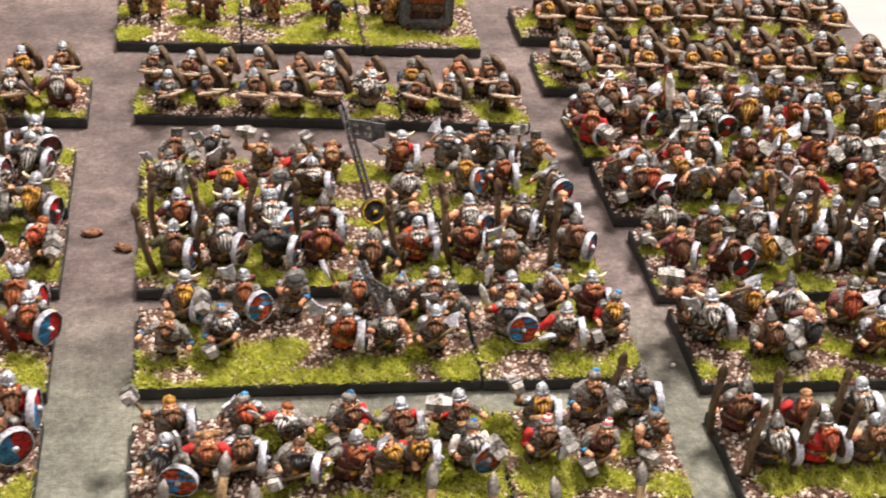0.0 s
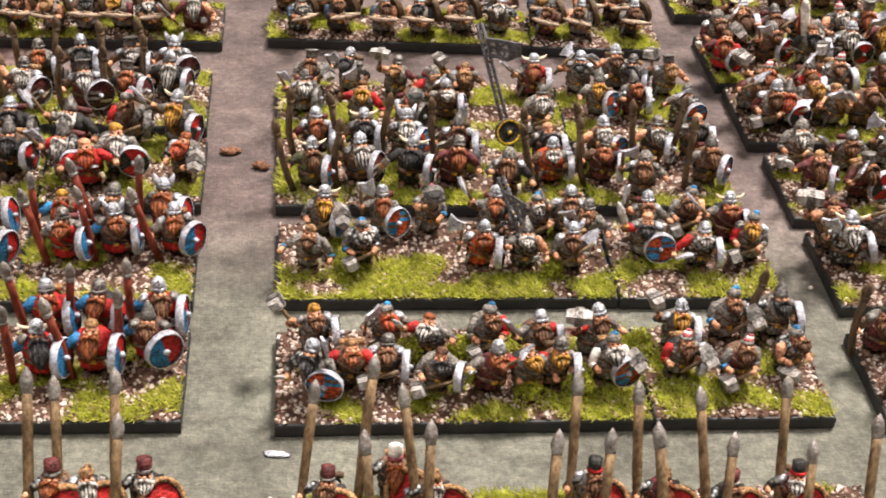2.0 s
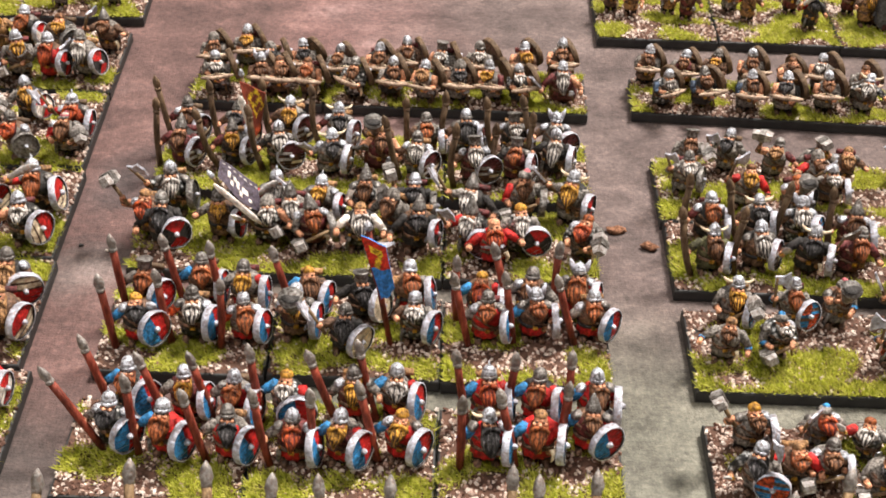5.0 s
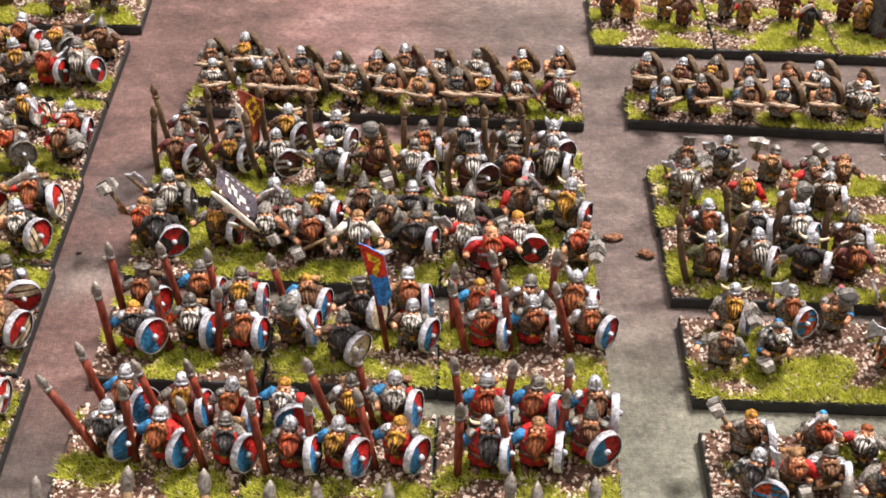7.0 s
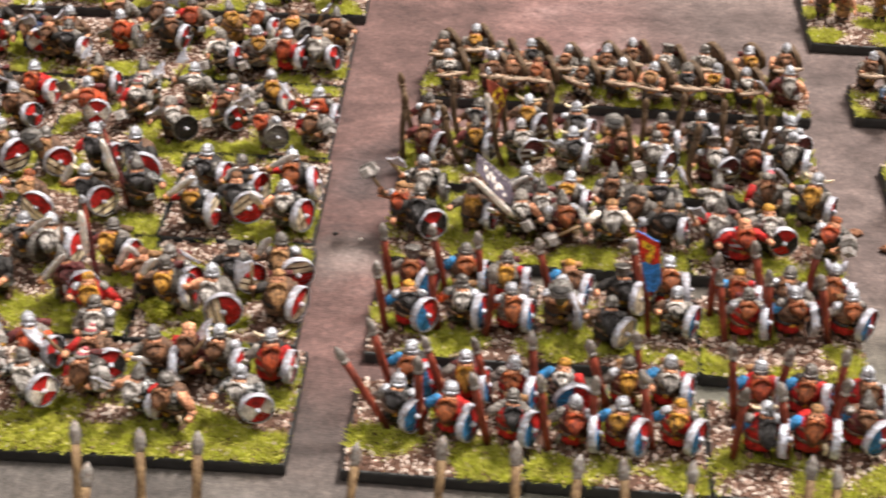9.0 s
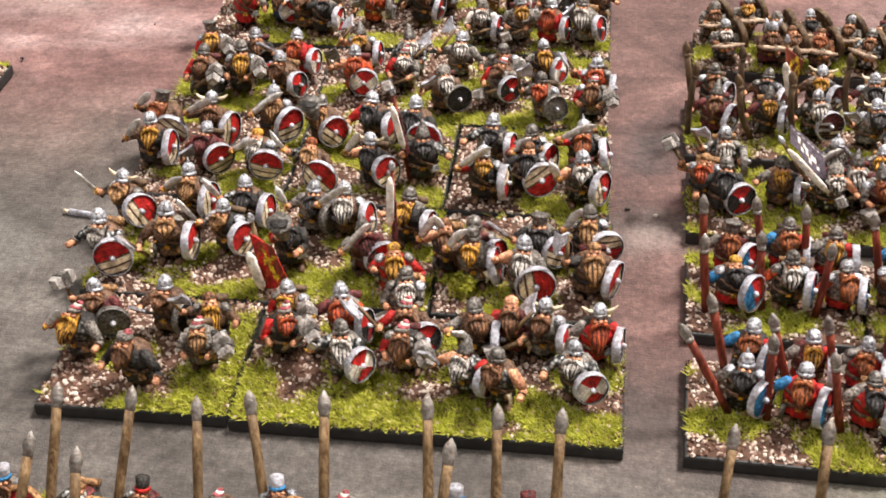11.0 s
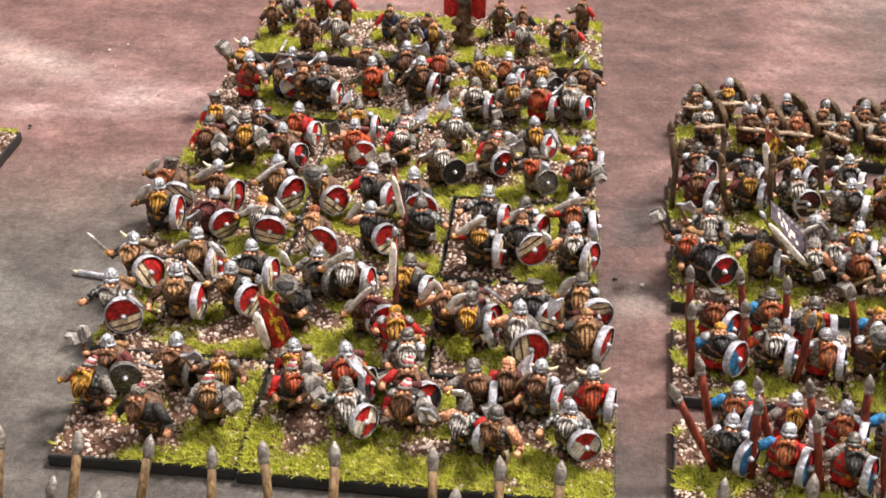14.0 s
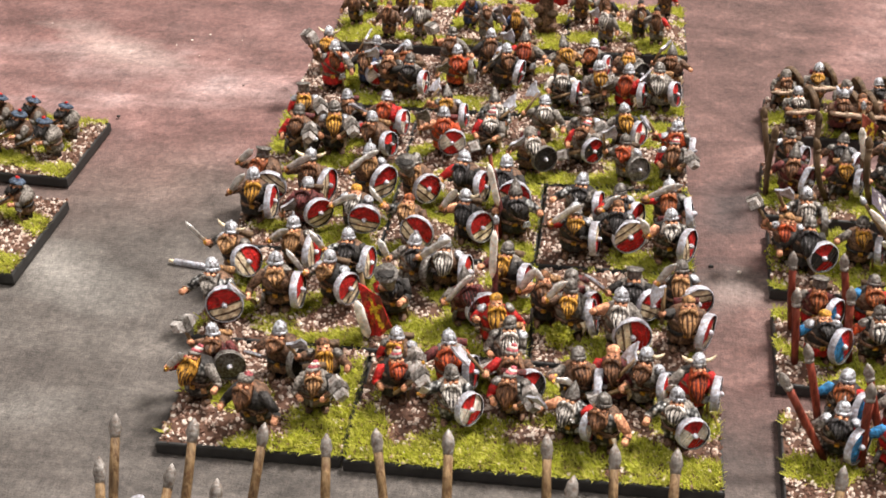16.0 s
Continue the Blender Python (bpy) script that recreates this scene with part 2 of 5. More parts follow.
def mat_islands(name, stops, rough, scale, thin=0.0):
    """Colour that differs from piece to piece of one joined mesh; thin pieces let light through."""
    m, nt, p = material(name)
    isl = nt.nodes.new("ShaderNodeNewGeometry").outputs["Random Per Island"]
    base = ramp(nt, isl, stops)
    co = object_coords(nt)
    tone = ramp(nt, noise_of(nt, co, scale, 3.0), [(0.3, (0.65, 0.62, 0.6)), (0.7, (1.15, 1.15, 1.15))])
    col = mix(nt, 1.0, base, tone, "MULTIPLY")
    nt.links.new(col, p.inputs["Base Color"])
    p.inputs["Roughness"].default_value = rough
    if thin:
        tl = nt.nodes.new("ShaderNodeBsdfTranslucent")
        nt.links.new(col, tl.inputs["Color"])
        both = node(nt, "ShaderNodeMixShader", Fac=thin)
        nt.links.new(p.outputs[0], both.inputs[1])
        nt.links.new(tl.outputs[0], both.inputs[2])
        nt.links.new(both.outputs[0], nt.nodes["Material Output"].inputs["Surface"])
    return m


MAT_MAT = mat_table()
MAT_EDGE = mat_plain("black_base_edge", (0.012, 0.011, 0.011), (0.03, 0.028, 0.027), 300.0, 0.6)
MAT_SOIL = mat_plain("brown_soil_glue", (0.04, 0.018, 0.011), (0.125, 0.058, 0.035), 500.0, 0.9)
MAT_GRIT = mat_islands("cork_grit", [(0.0, (0.12, 0.06, 0.04)), (0.3, (0.20, 0.10, 0.07)), (0.42, (0.46, 0.31, 0.245)), (1.0, (0.87, 0.77, 0.69))], 0.9, 800.0)
MAT_GRASS = mat_islands("static_grass", [(0.0, (0.27, 0.30, 0.018)), (0.5, (0.49, 0.505, 0.042)), (1.0, (0.77, 0.73, 0.18))], 0.8, 250.0, 0.4)
MAT_WALL = mat_plain("white_wall_paint", (0.68, 0.67, 0.64), (0.75, 0.74, 0.71), 3.0, 0.8)
MAT_WOODTOP = mat_plain("pale_table_top", (0.30, 0.275, 0.27), (0.36, 0.335, 0.33), 20.0, 0.6)

# ---- mesh building ----


class Shape:
    """Vertices in centimetres, faces and their paints, gathered into one mesh."""

    def __init__(self):
        self.v, self.f, self.m, self.names, self.flat = [], [], [], [], []

    def slot(self, paint):
        if paint not in self.names:
            self.names.append(paint)
        return self.names.index(paint)

    def add(self, verts, faces, paint, flat=False):
        n, s = len(self.v), self.slot(paint)
        self.v.extend(verts)
        for f in faces:
            self.f.append([n + i for i in f])
            self.m.append(s)
            self.flat.append(flat)

    def rings(self, rings, paint, cap=True):
        """Loft of closed rings with equal counts."""
        k, verts, faces = len(rings[0]), [p for r in rings for p in r], []
        for a in range(len(rings) - 1):
            for i in range(k):
                j = (i + 1) % k
                faces.append((a * k + i, a * k + j, (a + 1) * k + j, (a + 1) * k + i))
        if cap:
            faces.append(tuple(range(k - 1, -1, -1)))
            faces.append(tuple((len(rings) - 1) * k + i for i in range(k)))
        self.add(verts, faces, paint)

    def lathe(self, profile, paint, centre=(0, 0, 0), seg=10, sx=1.0, sy=1.0, folds=0.0, waves=5, turn=None):
        rings = []
        for r, z in profile:
            ring = []
            for i in range(seg):
                a = 2 * math.pi * i / seg
                q = r * (1 + folds * math.cos(waves * a))
                p = Vector((q * sx * math.cos(a), q * sy * math.sin(a), z))
                if turn is not None:
                    p = turn @ p
                ring.append(tuple(p + Vector(centre)))
            rings.append(ring)
        self.rings(rings, paint)

    def ball(self, c, r, paint, seg=8, n=5, turn=None):
        rx, ry, rz = (r, r, r) if isinstance(r, (int, float)) else r
        rings = []
        for a in range(n):
            t = math.pi * (a + 0.35) / (n - 0.3)
            t = min(max(t, 0.12), math.pi - 0.12)
            ring = []
            for i in range(seg):
                p = Vector((rx * math.sin(t) * math.cos(2 * math.pi * i / seg), ry * math.sin(t) * math.sin(2 * math.pi * i / seg), -rz * math.cos(t)))
                if turn is not None:
                    p = turn @ p
                ring.append(tuple(p + Vector(c)))
            rings.append(ring)
        self.rings(rings, paint)

    def tube(self, pts, radii, paint, seg=6, flat=1.0):
        pts = [Vector(p) for p in pts]
        rings = []
        for i, p in enumerate(pts):
            d = (pts[min(i + 1, len(pts) - 1)] - pts[max(i - 1, 0)]).normalized()
            a = d.cross(Vector((0, 1, 0)) if abs(d.y) < 0.9 else Vector((1, 0, 0))).normalized()
            b = d.cross(a)
            r = radii[i] if isinstance(radii, (list, tuple)) else radii
            rings.append([tuple(p + r * (math.cos(2 * math.pi * k / seg) * a + flat * math.sin(2 * math.pi * k / seg) * b)) for k in range(seg)])
        self.rings(rings, paint)

    def box(self, c, size, paint, turn=None, taper=1.0):
        sx, sy, sz = (s / 2 for s in size)
        vs = []
        for z in (-sz, sz):
            k = taper if z > 0 else 1.0
            for x, y in ((-sx, -sy), (sx, -sy), (sx, sy), (-sx, sy)):
                p = Vector((x * k, y * k, z))
                if turn is not None:
                    p = turn @ p
                vs.append(tuple(p + Vector(c)))
        self.add(vs, [(0, 3, 2, 1), (4, 5, 6, 7), (0, 1, 5, 4), (1, 2, 6, 5), (2, 3, 7, 6), (3, 0, 4, 7)], paint, True)

    def mesh(self, name, size=1.0, smooth=True):
        me = bpy.data.meshes.new(name)
        k = CM * size
        me.from_pydata([(x * k, y * k, z * k) for x, y, z in self.v], [], self.f)
        for n in self.names:
            me.materials.append(PAINT[n] if isinstance(n, str) else n)
        me.polygons.foreach_set("material_index", self.m)
        me.polygons.foreach_set("use_smooth", [smooth and not q for q in self.flat])
        me.update()
        return me


def basis(normal, spin=0.0):
    n = Vector(normal).normalized()
    x = Vector((0, 0, 1)).cross(n)
    x = x.normalized() if x.length > 1e-4 else Vector((1, 0, 0))
    y = n.cross(x)
    m = Matrix((x, y, n)).transposed()
    return m @ Matrix.Rotation(spin, 3, "Z")


def shield(s, c, normal, r, scheme, spin=0.0, hoop="rim"):
    """Round shield: a planked disc with painted fields, a raised rim and a boss."""
    t, seg = basis(normal, spin), 18
    c = Vector(c)

    def at(q, a, h):
        return tuple(t @ Vector((q * math.cos(a), q * math.sin(a), h)) + c)

    def field(k, right):
        if scheme == "bluered":
            return "red" if right else "blue"
        if scheme in ("redblack", "redwhite"):
            other = "dark" if scheme == "redblack" else "white"
            return "red" if (k > 3) == right else other
        if scheme == "dusk":
            return ("cream" if right and k in (2, 5) else "stone") if k in (2, 3, 5) and (k + right) % 2 else ("maroon" if k > 4 else "umber")
        if scheme == "halves":
            return "red" if k > 4 else ("brown" if k % 2 == 0 else "cream")
        if scheme == "redblue":
            return ("blue" if k % 3 else "brown") if (k > 4) == right else "orange"
        return "red" if scheme == "basket" else scheme

    rim = "tan" if scheme == "basket" else hoop
    n, edge = 9, (0.76 if scheme == "basket" else 0.935) * r
    cuts = [2 * k / n - 1 for k in range(n + 1)] if scheme != "halves" else [-1, -0.84, -0.52, -0.42, -0.1, 0.0, 0.25, 0.5, 0.75, 1]
    for k in range(n):
        y0, y1 = cuts[k] * edge, cuts[k + 1] * edge - 0.006
        w0, w1 = math.sqrt(max(edge**2 - y0**2, 0)), math.sqrt(max(edge**2 - y1**2, 0))
        lift = 0.005 * (k % 2)
        for right in (True, False):
            q = 1 if right else -1
            pts = [(0, y0), (q * w0, y0), (q * w1, y1), (0, y1)]
            if not right:
                pts = pts[::-1]
            s.add([tuple(t @ Vector((x, y, 0.035 + lift + 0.035 * (1 - (x * x + y * y) / edge**2))) + c) for x, y in pts], [(0, 1, 2, 3)], field(k, right))
    if scheme == "basket":
        prof = [(0.72, 0.045), (0.76, 0.1), (0.86, 0.15), (0.97, 0.11), (1.0, 0.03), (0.97, -0.06), (0.7, -0.03)]
    else:
        prof = [(0.9, 0.04), (0.93, 0.075), (0.985, 0.08), (1.0, 0.06), (1.0, -0.06), (0.96, -0.075), (0.7, -0.03)]
    s.rings([[at(r * q, 2 * math.pi * i / seg, h) for i in range(seg)] for q, h in prof[:2]], "dark", cap=False)
    s.rings([[at(r * q, 2 * math.pi * i / seg, h) for i in range(seg)] for q, h in prof[1:]], rim, cap=False)
    s.add([at(r * 0.72, 2 * math.pi * i / seg, -0.03) for i in range(seg)], [tuple(range(seg - 1, -1, -1))], "brown")
    s.rings([[at(r * q, 2 * math.pi * i / 8, h) for i in range(8)] for q, h in ((0.17, 0.06), (0.155, 0.11), (0.1, 0.15), (0.03, 0.16))], "rim")


def helmet(s, kind, z, rnd):
    """Head covering above the brow at height z."""
    y = -0.04
    if kind in ("dome", "horned", "winged", "spiked", "iron"):
        p = "iron" if kind == "iron" else "steel"
        s.lathe([(0.18, z - 0.05), (0.2, z - 0.035), (0.197, z + 0.02), (0.178, z + 0.035)], rnd.choice([p, p, "iron"]) if kind != "iron" else p, (0, y, 0), 14)
        s.lathe([(0.176, z + 0.01), (0.174, z + 0.1), (0.145, z + 0.19), (0.09, z + 0.25), (0.02, z + 0.275)], p, (0, y, 0), 14)
        if rnd.random() < 0.6:
            s.box((0, y - 0.195, z - 0.055), (0.045, 0.045, 0.15), p)
        if rnd.random() < 0.5:
            s.tube([(0, y - 0.185, z + 0.03), (0, y - 0.15, z + 0.19), (0, y, z + 0.285), (0, y + 0.15, z + 0.19), (0, y + 0.185, z + 0.03)], 0.026, p, 6)
        if kind == "spiked":
            s.lathe([(0.06, z + 0.22), (0.03, z + 0.32), (0.01, z + 0.4)], p, (0, y, 0), 6)
        if kind == "horned":
            for q in (-1, 1):
                s.tube([(q * 0.15, y, z + 0.06), (q * 0.27, y, z + 0.08), (q * 0.36, y, z + 0.13), (q * 0.42, y, z + 0.2)], [0.055, 0.05, 0.036, 0.01], "cream")
        if kind == "winged":
            for q in (-1, 1):
                s.tube([(q * 0.16, y, z + 0.05), (q * 0.2, y, z + 0.2), (q * 0.27, y + 0.03, z + 0.36)], [0.07, 0.08, 0.02], "rim", 6, 0.4)
    elif kind == "cone":
        s.lathe([(0.2, z - 0.06), (0.19, z + 0.02), (0.12, z + 0.2), (0.03, z + 0.38), (0.01, z + 0.4)], "iron", (0, y, 0), 9)
        s.box((0, y - 0.185, z - 0.06), (0.045, 0.05, 0.15), "iron")
    elif kind == "pot":
        s.lathe([(0.18, z - 0.05), (0.19, z), (0.18, z + 0.17), (0.23, z + 0.18), (0.23, z + 0.22), (0.15, z + 0.23)], "iron", (0, y, 0), 10)
    elif kind == "hood":
        s.lathe([(0.22, z - 0.22), (0.215, z - 0.02), (0.19, z + 0.1), (0.1, z + 0.2), (0.03, z + 0.22)], "grey", (0, 0.0, 0), 9)
    elif kind in ("cap", "redcap", "bluecap"):
        p = {"cap": "tan", "redcap": "pink", "bluecap": "blue"}[kind]
        s.lathe([(0.17, z - 0.03), (0.2, z + 0.02), (0.15, z + 0.12), (0.04, z + 0.16)], "grey" if kind != "cap" else p, (0, y, 0), 9)
        s.ball((0.05, y + 0.03, z + 0.13), (0.11, 0.11, 0.09), p, 8, 4)
    elif kind == "bonnet":
        s.lathe([(0.17, z - 0.03), (0.19, z), (0.29, z + 0.02), (0.3, z + 0.06), (0.2, z + 0.13), (0.06, z + 0.15)], "bluegrey", (0, y, 0), 12, 1.0, 1.0, 0.04, 5)
        s.ball((-0.03, y, z + 0.18), (0.09, 0.08, 0.06), "red", 7, 4)
        s.ball((0.1, y, z + 0.14), (0.07, 0.07, 0.05), "navy", 7, 4)
    elif kind in ("tall", "paletall", "bluetall", "darktall"):
        p, band = {"tall": ("maroon", "grey"), "paletall": ("white", "pink"), "bluetall": ("rim", "blue"), "darktall": ("dark", "red")}[kind]
        s.lathe([(0.17, z - 0.03), (0.18, z + 0.1), (0.19, z + 0.3), (0.1, z + 0.34)], p, (0, y, 0), 9)
        s.lathe([(0.2, z - 0.04), (0.21, z + 0.02), (0.18, z + 0.05)], band, (0, y, 0), 9)
    elif kind == "striped":
        for k, p in enumerate(("grey", "pink", "white", "pink")):
            a = 0.18 - 0.035 * k
            s.lathe([(a, z - 0.04 + 0.055 * k), (a, z - 0.0 + 0.055 * k), (a - 0.03, z + 0.03 + 0.055 * k)], p, (0.025 * k, y + 0.025 * k, 0), 8)
    else:  # bare head with hair
        s.ball((0, y + 0.03, z + 0.02), (0.17, 0.17, 0.14), kind, 8, 5)


# darker wash for each beard's grooves, shade painted into the recesses
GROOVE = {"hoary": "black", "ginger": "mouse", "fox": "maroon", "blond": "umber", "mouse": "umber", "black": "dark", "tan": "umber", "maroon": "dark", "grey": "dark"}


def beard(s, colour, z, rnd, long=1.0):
    """A broad beard of carved locks that lies on the chest, and a drooping moustache; a darker wash painted into the
    grooves deepens their shade.
    """
    locks, rows = rnd.choice([5, 6, 7]), 7
    half, end, drop = rnd.uniform(0.17, 0.215), rnd.uniform(0.25, 0.75), 0.44 * long * rnd.uniform(0.85, 1.1)
    curl, lean_ = rnd.uniform(-1.5, 1.5), rnd.uniform(-0.04, 0.04)
    m, verts, faces = 4 * locks + 1, [], []
    for j in range(rows):
        v = j / (rows - 1)
        w = 0.15 + (half - 0.15) * min(1.0, v * 2.5)
        w *= 1.0 if v < 0.5 else 1.0 - (1.0 - end) * ((v - 0.5) * 2) ** 1.5
        y0 = -0.17 - 0.17 * math.sin(min(1.0, v * 1.5) * math.pi / 2)
        for i in range(m):
            a = 2 * i / (m - 1) - 1
            g = math.cos(2 * math.pi * (i % 4) / 4 + curl * math.sin(v * 6) * 0.35)
            x = w * math.sin(a * 1.3) / math.sin(1.3)
            tip = (0.05 * g - 0.09 * abs(a)) * v * v
            verts.append((x + lean_ * v + curl * 0.008 * math.sin(v * 9 + i), y0 + 0.14 * a * a - (0.012 + 0.018 * v) * (1 - g), z - 0.075 + 0.07 * abs(a) * (1 - v) - drop * v - tip))
        verts += [(w * 0.9 + lean_ * v, y0 + 0.2, z - 0.08 - drop * v), (-w * 0.9 + lean_ * v, y0 + 0.2, z - 0.08 - drop * v)]
    k = m + 2
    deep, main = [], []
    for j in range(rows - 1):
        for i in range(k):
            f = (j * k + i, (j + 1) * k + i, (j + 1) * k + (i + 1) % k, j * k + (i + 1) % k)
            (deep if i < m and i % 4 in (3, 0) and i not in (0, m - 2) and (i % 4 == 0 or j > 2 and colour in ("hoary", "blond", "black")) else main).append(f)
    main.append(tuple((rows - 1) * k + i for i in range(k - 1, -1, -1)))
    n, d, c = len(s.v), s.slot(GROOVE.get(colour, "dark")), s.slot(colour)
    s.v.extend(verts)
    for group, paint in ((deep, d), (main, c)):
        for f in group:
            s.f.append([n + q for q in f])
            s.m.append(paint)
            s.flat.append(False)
    for q in (-1, 1):
        s.tube([(0.015 * q, -0.225, z - 0.055), (0.09 * q, -0.25, z - 0.07), (0.16 * q, -0.235, z - 0.13), (0.19 * q, -0.24, z - 0.2)], [0.04, 0.046, 0.036, 0.01], colour, 6)


def spear(s, foot, top, shaft, thick=0.075, tip="tip", head=0.42, bow=0.01):
    f, t = Vector(foot), Vector(top)
    d = (t - f).normalized()
    neck = t - d * head
    s.tube([f, f.lerp(neck, 0.25) - Vector((0.75 * bow, 0, 0)), f.lerp(neck, 0.5) - Vector((bow, 0, 0)), f.lerp(neck, 0.75) - Vector((0.75 * bow, 0, 0)), neck], [thick * 0.95, thick, thick * 1.05, thick, thick], shaft, 7)
    if thick < 0.09:
        s.tube([neck - d * 0.05, neck - d * 0.03, neck + d * 0.02, neck + d * 0.04], [thick * 0.9, thick * 1.18, thick * 1.18, thick * 0.9], tip, 7)
    s.tube([neck - d * 0.04, neck + d * 0.06, neck + d * head * 0.35, neck + d * head * 0.7, t], [thick * 1.05, thick * 1.1, thick * 1.4, thick * 1.05, 0.012], tip, 7, 0.7)


def hammer(s, grip, top, mat="iron", big=1.0):
    g, t = Vector(grip), Vector(top)
    d = (t - g).normalized()
    s.tube([g - d * 0.2, t], 0.045, "wood", 6)
    turn, k = basis(d, 0.4), big * 0.95
    for q in (-1, 1):
        s.box(tuple(t + turn @ Vector((0.13 * q * k, 0, 0))), (0.2 * k, 0.2 * k, 0.16 * k), mat, turn @ Matrix.Rotation(q * math.pi / 2, 3, "Y"), 0.78)
    s.box(tuple(t), (0.14 * k, 0.22 * k, 0.24 * k), "iron", turn)


def axe(s, grip, top, mat="rim"):
    g, t = Vector(grip), Vector(top)
    d = (t - g).normalized()
    s.tube([g - d * 0.25, t + d * 0.05], 0.04, "wood", 6)
    turn = basis(d, 0.3)
    prof = [(-0.04, -0.1), (0.14, -0.13), (0.3, -0.26), (0.35, 0.0), (0.3, 0.24), (0.14, 0.11), (-0.04, 0.08)]
    vs = [tuple(turn @ Vector((x, e, h)) + t) for e in (-0.025, 0.025) for x, h in prof]
    n = len(prof)
    s.add(vs, [tuple(range(n)), tuple(range(2 * n - 1, n - 1, -1))] + [(i, n + i, n + (i + 1) % n, (i + 1) % n) for i in range(n)], mat, True)


def sword(s, grip, top, mat="blade"):
    """A broad blade that curves a little towards its point."""
    g, t = Vector(grip), Vector(top)
    d = (t - g).normalized()
    bow = basis(d, 0.2) @ Vector((0.05, 0, 0))
    s.tube([g - d * 0.14, g + d * 0.04], 0.035, "brown", 6)
    s.box(tuple(g + d * 0.05), (0.2, 0.06, 0.05), "gold", basis(d, 0.2))
    s.tube([g + d * 0.06, g + d * 0.12, g.lerp(t, 0.6) + bow, t - d * 0.12 + bow * 0.5, t], [0.05, 0.072, 0.088, 0.075, 0.01], mat, 6, 0.4)


def crossbow(s, c, aim=(0, -1, 0)):
    c, d = Vector(c), Vector(aim).normalized()
    side = d.cross(Vector((0, 0, 1))).normalized()
    s.tube([c - d * 0.28, c, c + d * 0.42], [0.08, 0.06, 0.05], "drab", 6)
    s.tube([c + d * 0.23 - side * 0.45, c + d * 0.28 - side * 0.3, c + d * 0.31, c + d * 0.28 + side * 0.3, c + d * 0.23 + side * 0.45], [0.035, 0.06, 0.075, 0.06, 0.035], "bow", 7, 0.8)
    s.tube([c + d * 0.2 - side * 0.43, c + d * 0.06, c + d * 0.2 + side * 0.43], 0.014, "cream", 4)


def warrior(rnd, weapon="axe", helm="dome", hair="ginger", coat="grey", right="grey", left="grey", guard=None, turn=50.0, cloak=None, back_shield=False, lean=None, shield_r=0.385, spin=0.0, trimmed=False):
    """A stout cast figure in one mesh, facing -y: boots, coat, arms, bearded head and arms of war."""
    s, tw = Shape(), rnd.uniform
    legs = "dark" if coat not in ("dark", "darkmail") else "brown"
    for q in (-1, 1):
        s.ball((q * 0.17, -0.12, 0.07), (0.095, 0.17, 0.08), "brown", 7, 4)
        s.tube([(q * 0.15, -0.02, 0.06), (q * 0.14, 0, 0.36)], [0.11, 0.13], legs, 6)
    under = "red" if weapon == "spear" and coat not in ("mail", "darkmail") else coat
    s.lathe([(0.28, 0.23), (0.325, 0.29), (0.305, 0.44), (0.27, 0.52)], under, (0, 0, 0), 20, 0.9, 0.82, 0.08, 10)
    s.lathe([(0.28, 0.46), (0.32, 0.56), (0.36, 0.66), (0.355, 0.78), (0.26, 0.9), (0.12, 0.97)], coat, (0, 0, 0), 12, 0.9, 0.78, 0.02, 5)
    s.lathe([(0.29, 0.46), (0.325, 0.475), (0.325, 0.525), (0.29, 0.54)], "brown" if coat != "brown" else "dark", (0, 0, 0), 12, 1.0, 0.86)
    s.box((0, -0.285, 0.5), (0.1, 0.04, 0.08), "gold")
    s.box((0.2, -0.2, 0.43), (0.12, 0.1, 0.12), "tan", Matrix.Rotation(0.6, 3, "Z"), 0.8)
    s.tube([(-0.27, -0.16, 0.82), (0.0, -0.3, 0.66), (0.26, -0.2, 0.5)], 0.035, "brown", 5, 0.6)
    if tw(0, 1) < 0.6:
        s.lathe([(0.33, 0.68), (0.36, 0.74), (0.3, 0.88), (0.16, 0.98)], rnd.choice(["brown", "dark", coat, "grey"]), (0, 0.06, 0), 12, 1.0, 0.8, 0.05, 7)
    if tw(0, 1) < 0.45 and weapon not in ("gun", "crossbow", "none"):
        for q in (-1, 1):
            s.ball((q * 0.28, 0.0, 0.9), (0.13, 0.13, 0.08), rnd.choice(["steel", "iron"]), 8, 4, Matrix.Rotation(q * 0.5, 3, "Y"))
    k = tw(0, 1)
    if k < 0.35:
        s.tube([(0.24, -0.24, 0.52), (0.3, -0.3, 0.2)], 0.028, "wood", 5)
        s.box((0.25, -0.27, 0.5), (0.2, 0.05, 0.13), "steel", Matrix.Rotation(0.5, 3, "Z"), 0.6)
    elif k < 0.6:
        s.tube([(-0.24, -0.22, 0.5), (-0.28, -0.2, 0.24), (-0.29, -0.2, 0.14)], [0.05, 0.045, 0.015], "iron", 6, 0.6)
        s.ball((-0.23, -0.22, 0.57), 0.035, "gold", 6, 4)
    elif k < 0.8:
        s.tube([(0.24, -0.22, 0.5), (0.29, -0.26, 0.36), (0.24, -0.3, 0.26)], [0.06, 0.045, 0.015], "cream", 6)
    if tw(0, 1) < 0.4:
        s.ball((0.05, 0.27, 0.72), (0.2, 0.13, 0.2), rnd.choice(["tan", "brown", "grey"]), 9, 5)
        s.tube([(-0.2, 0.27, 0.93), (0.28, 0.27, 0.93)], 0.075, rnd.choice(["drab", "tan", "maroon"]), 7)
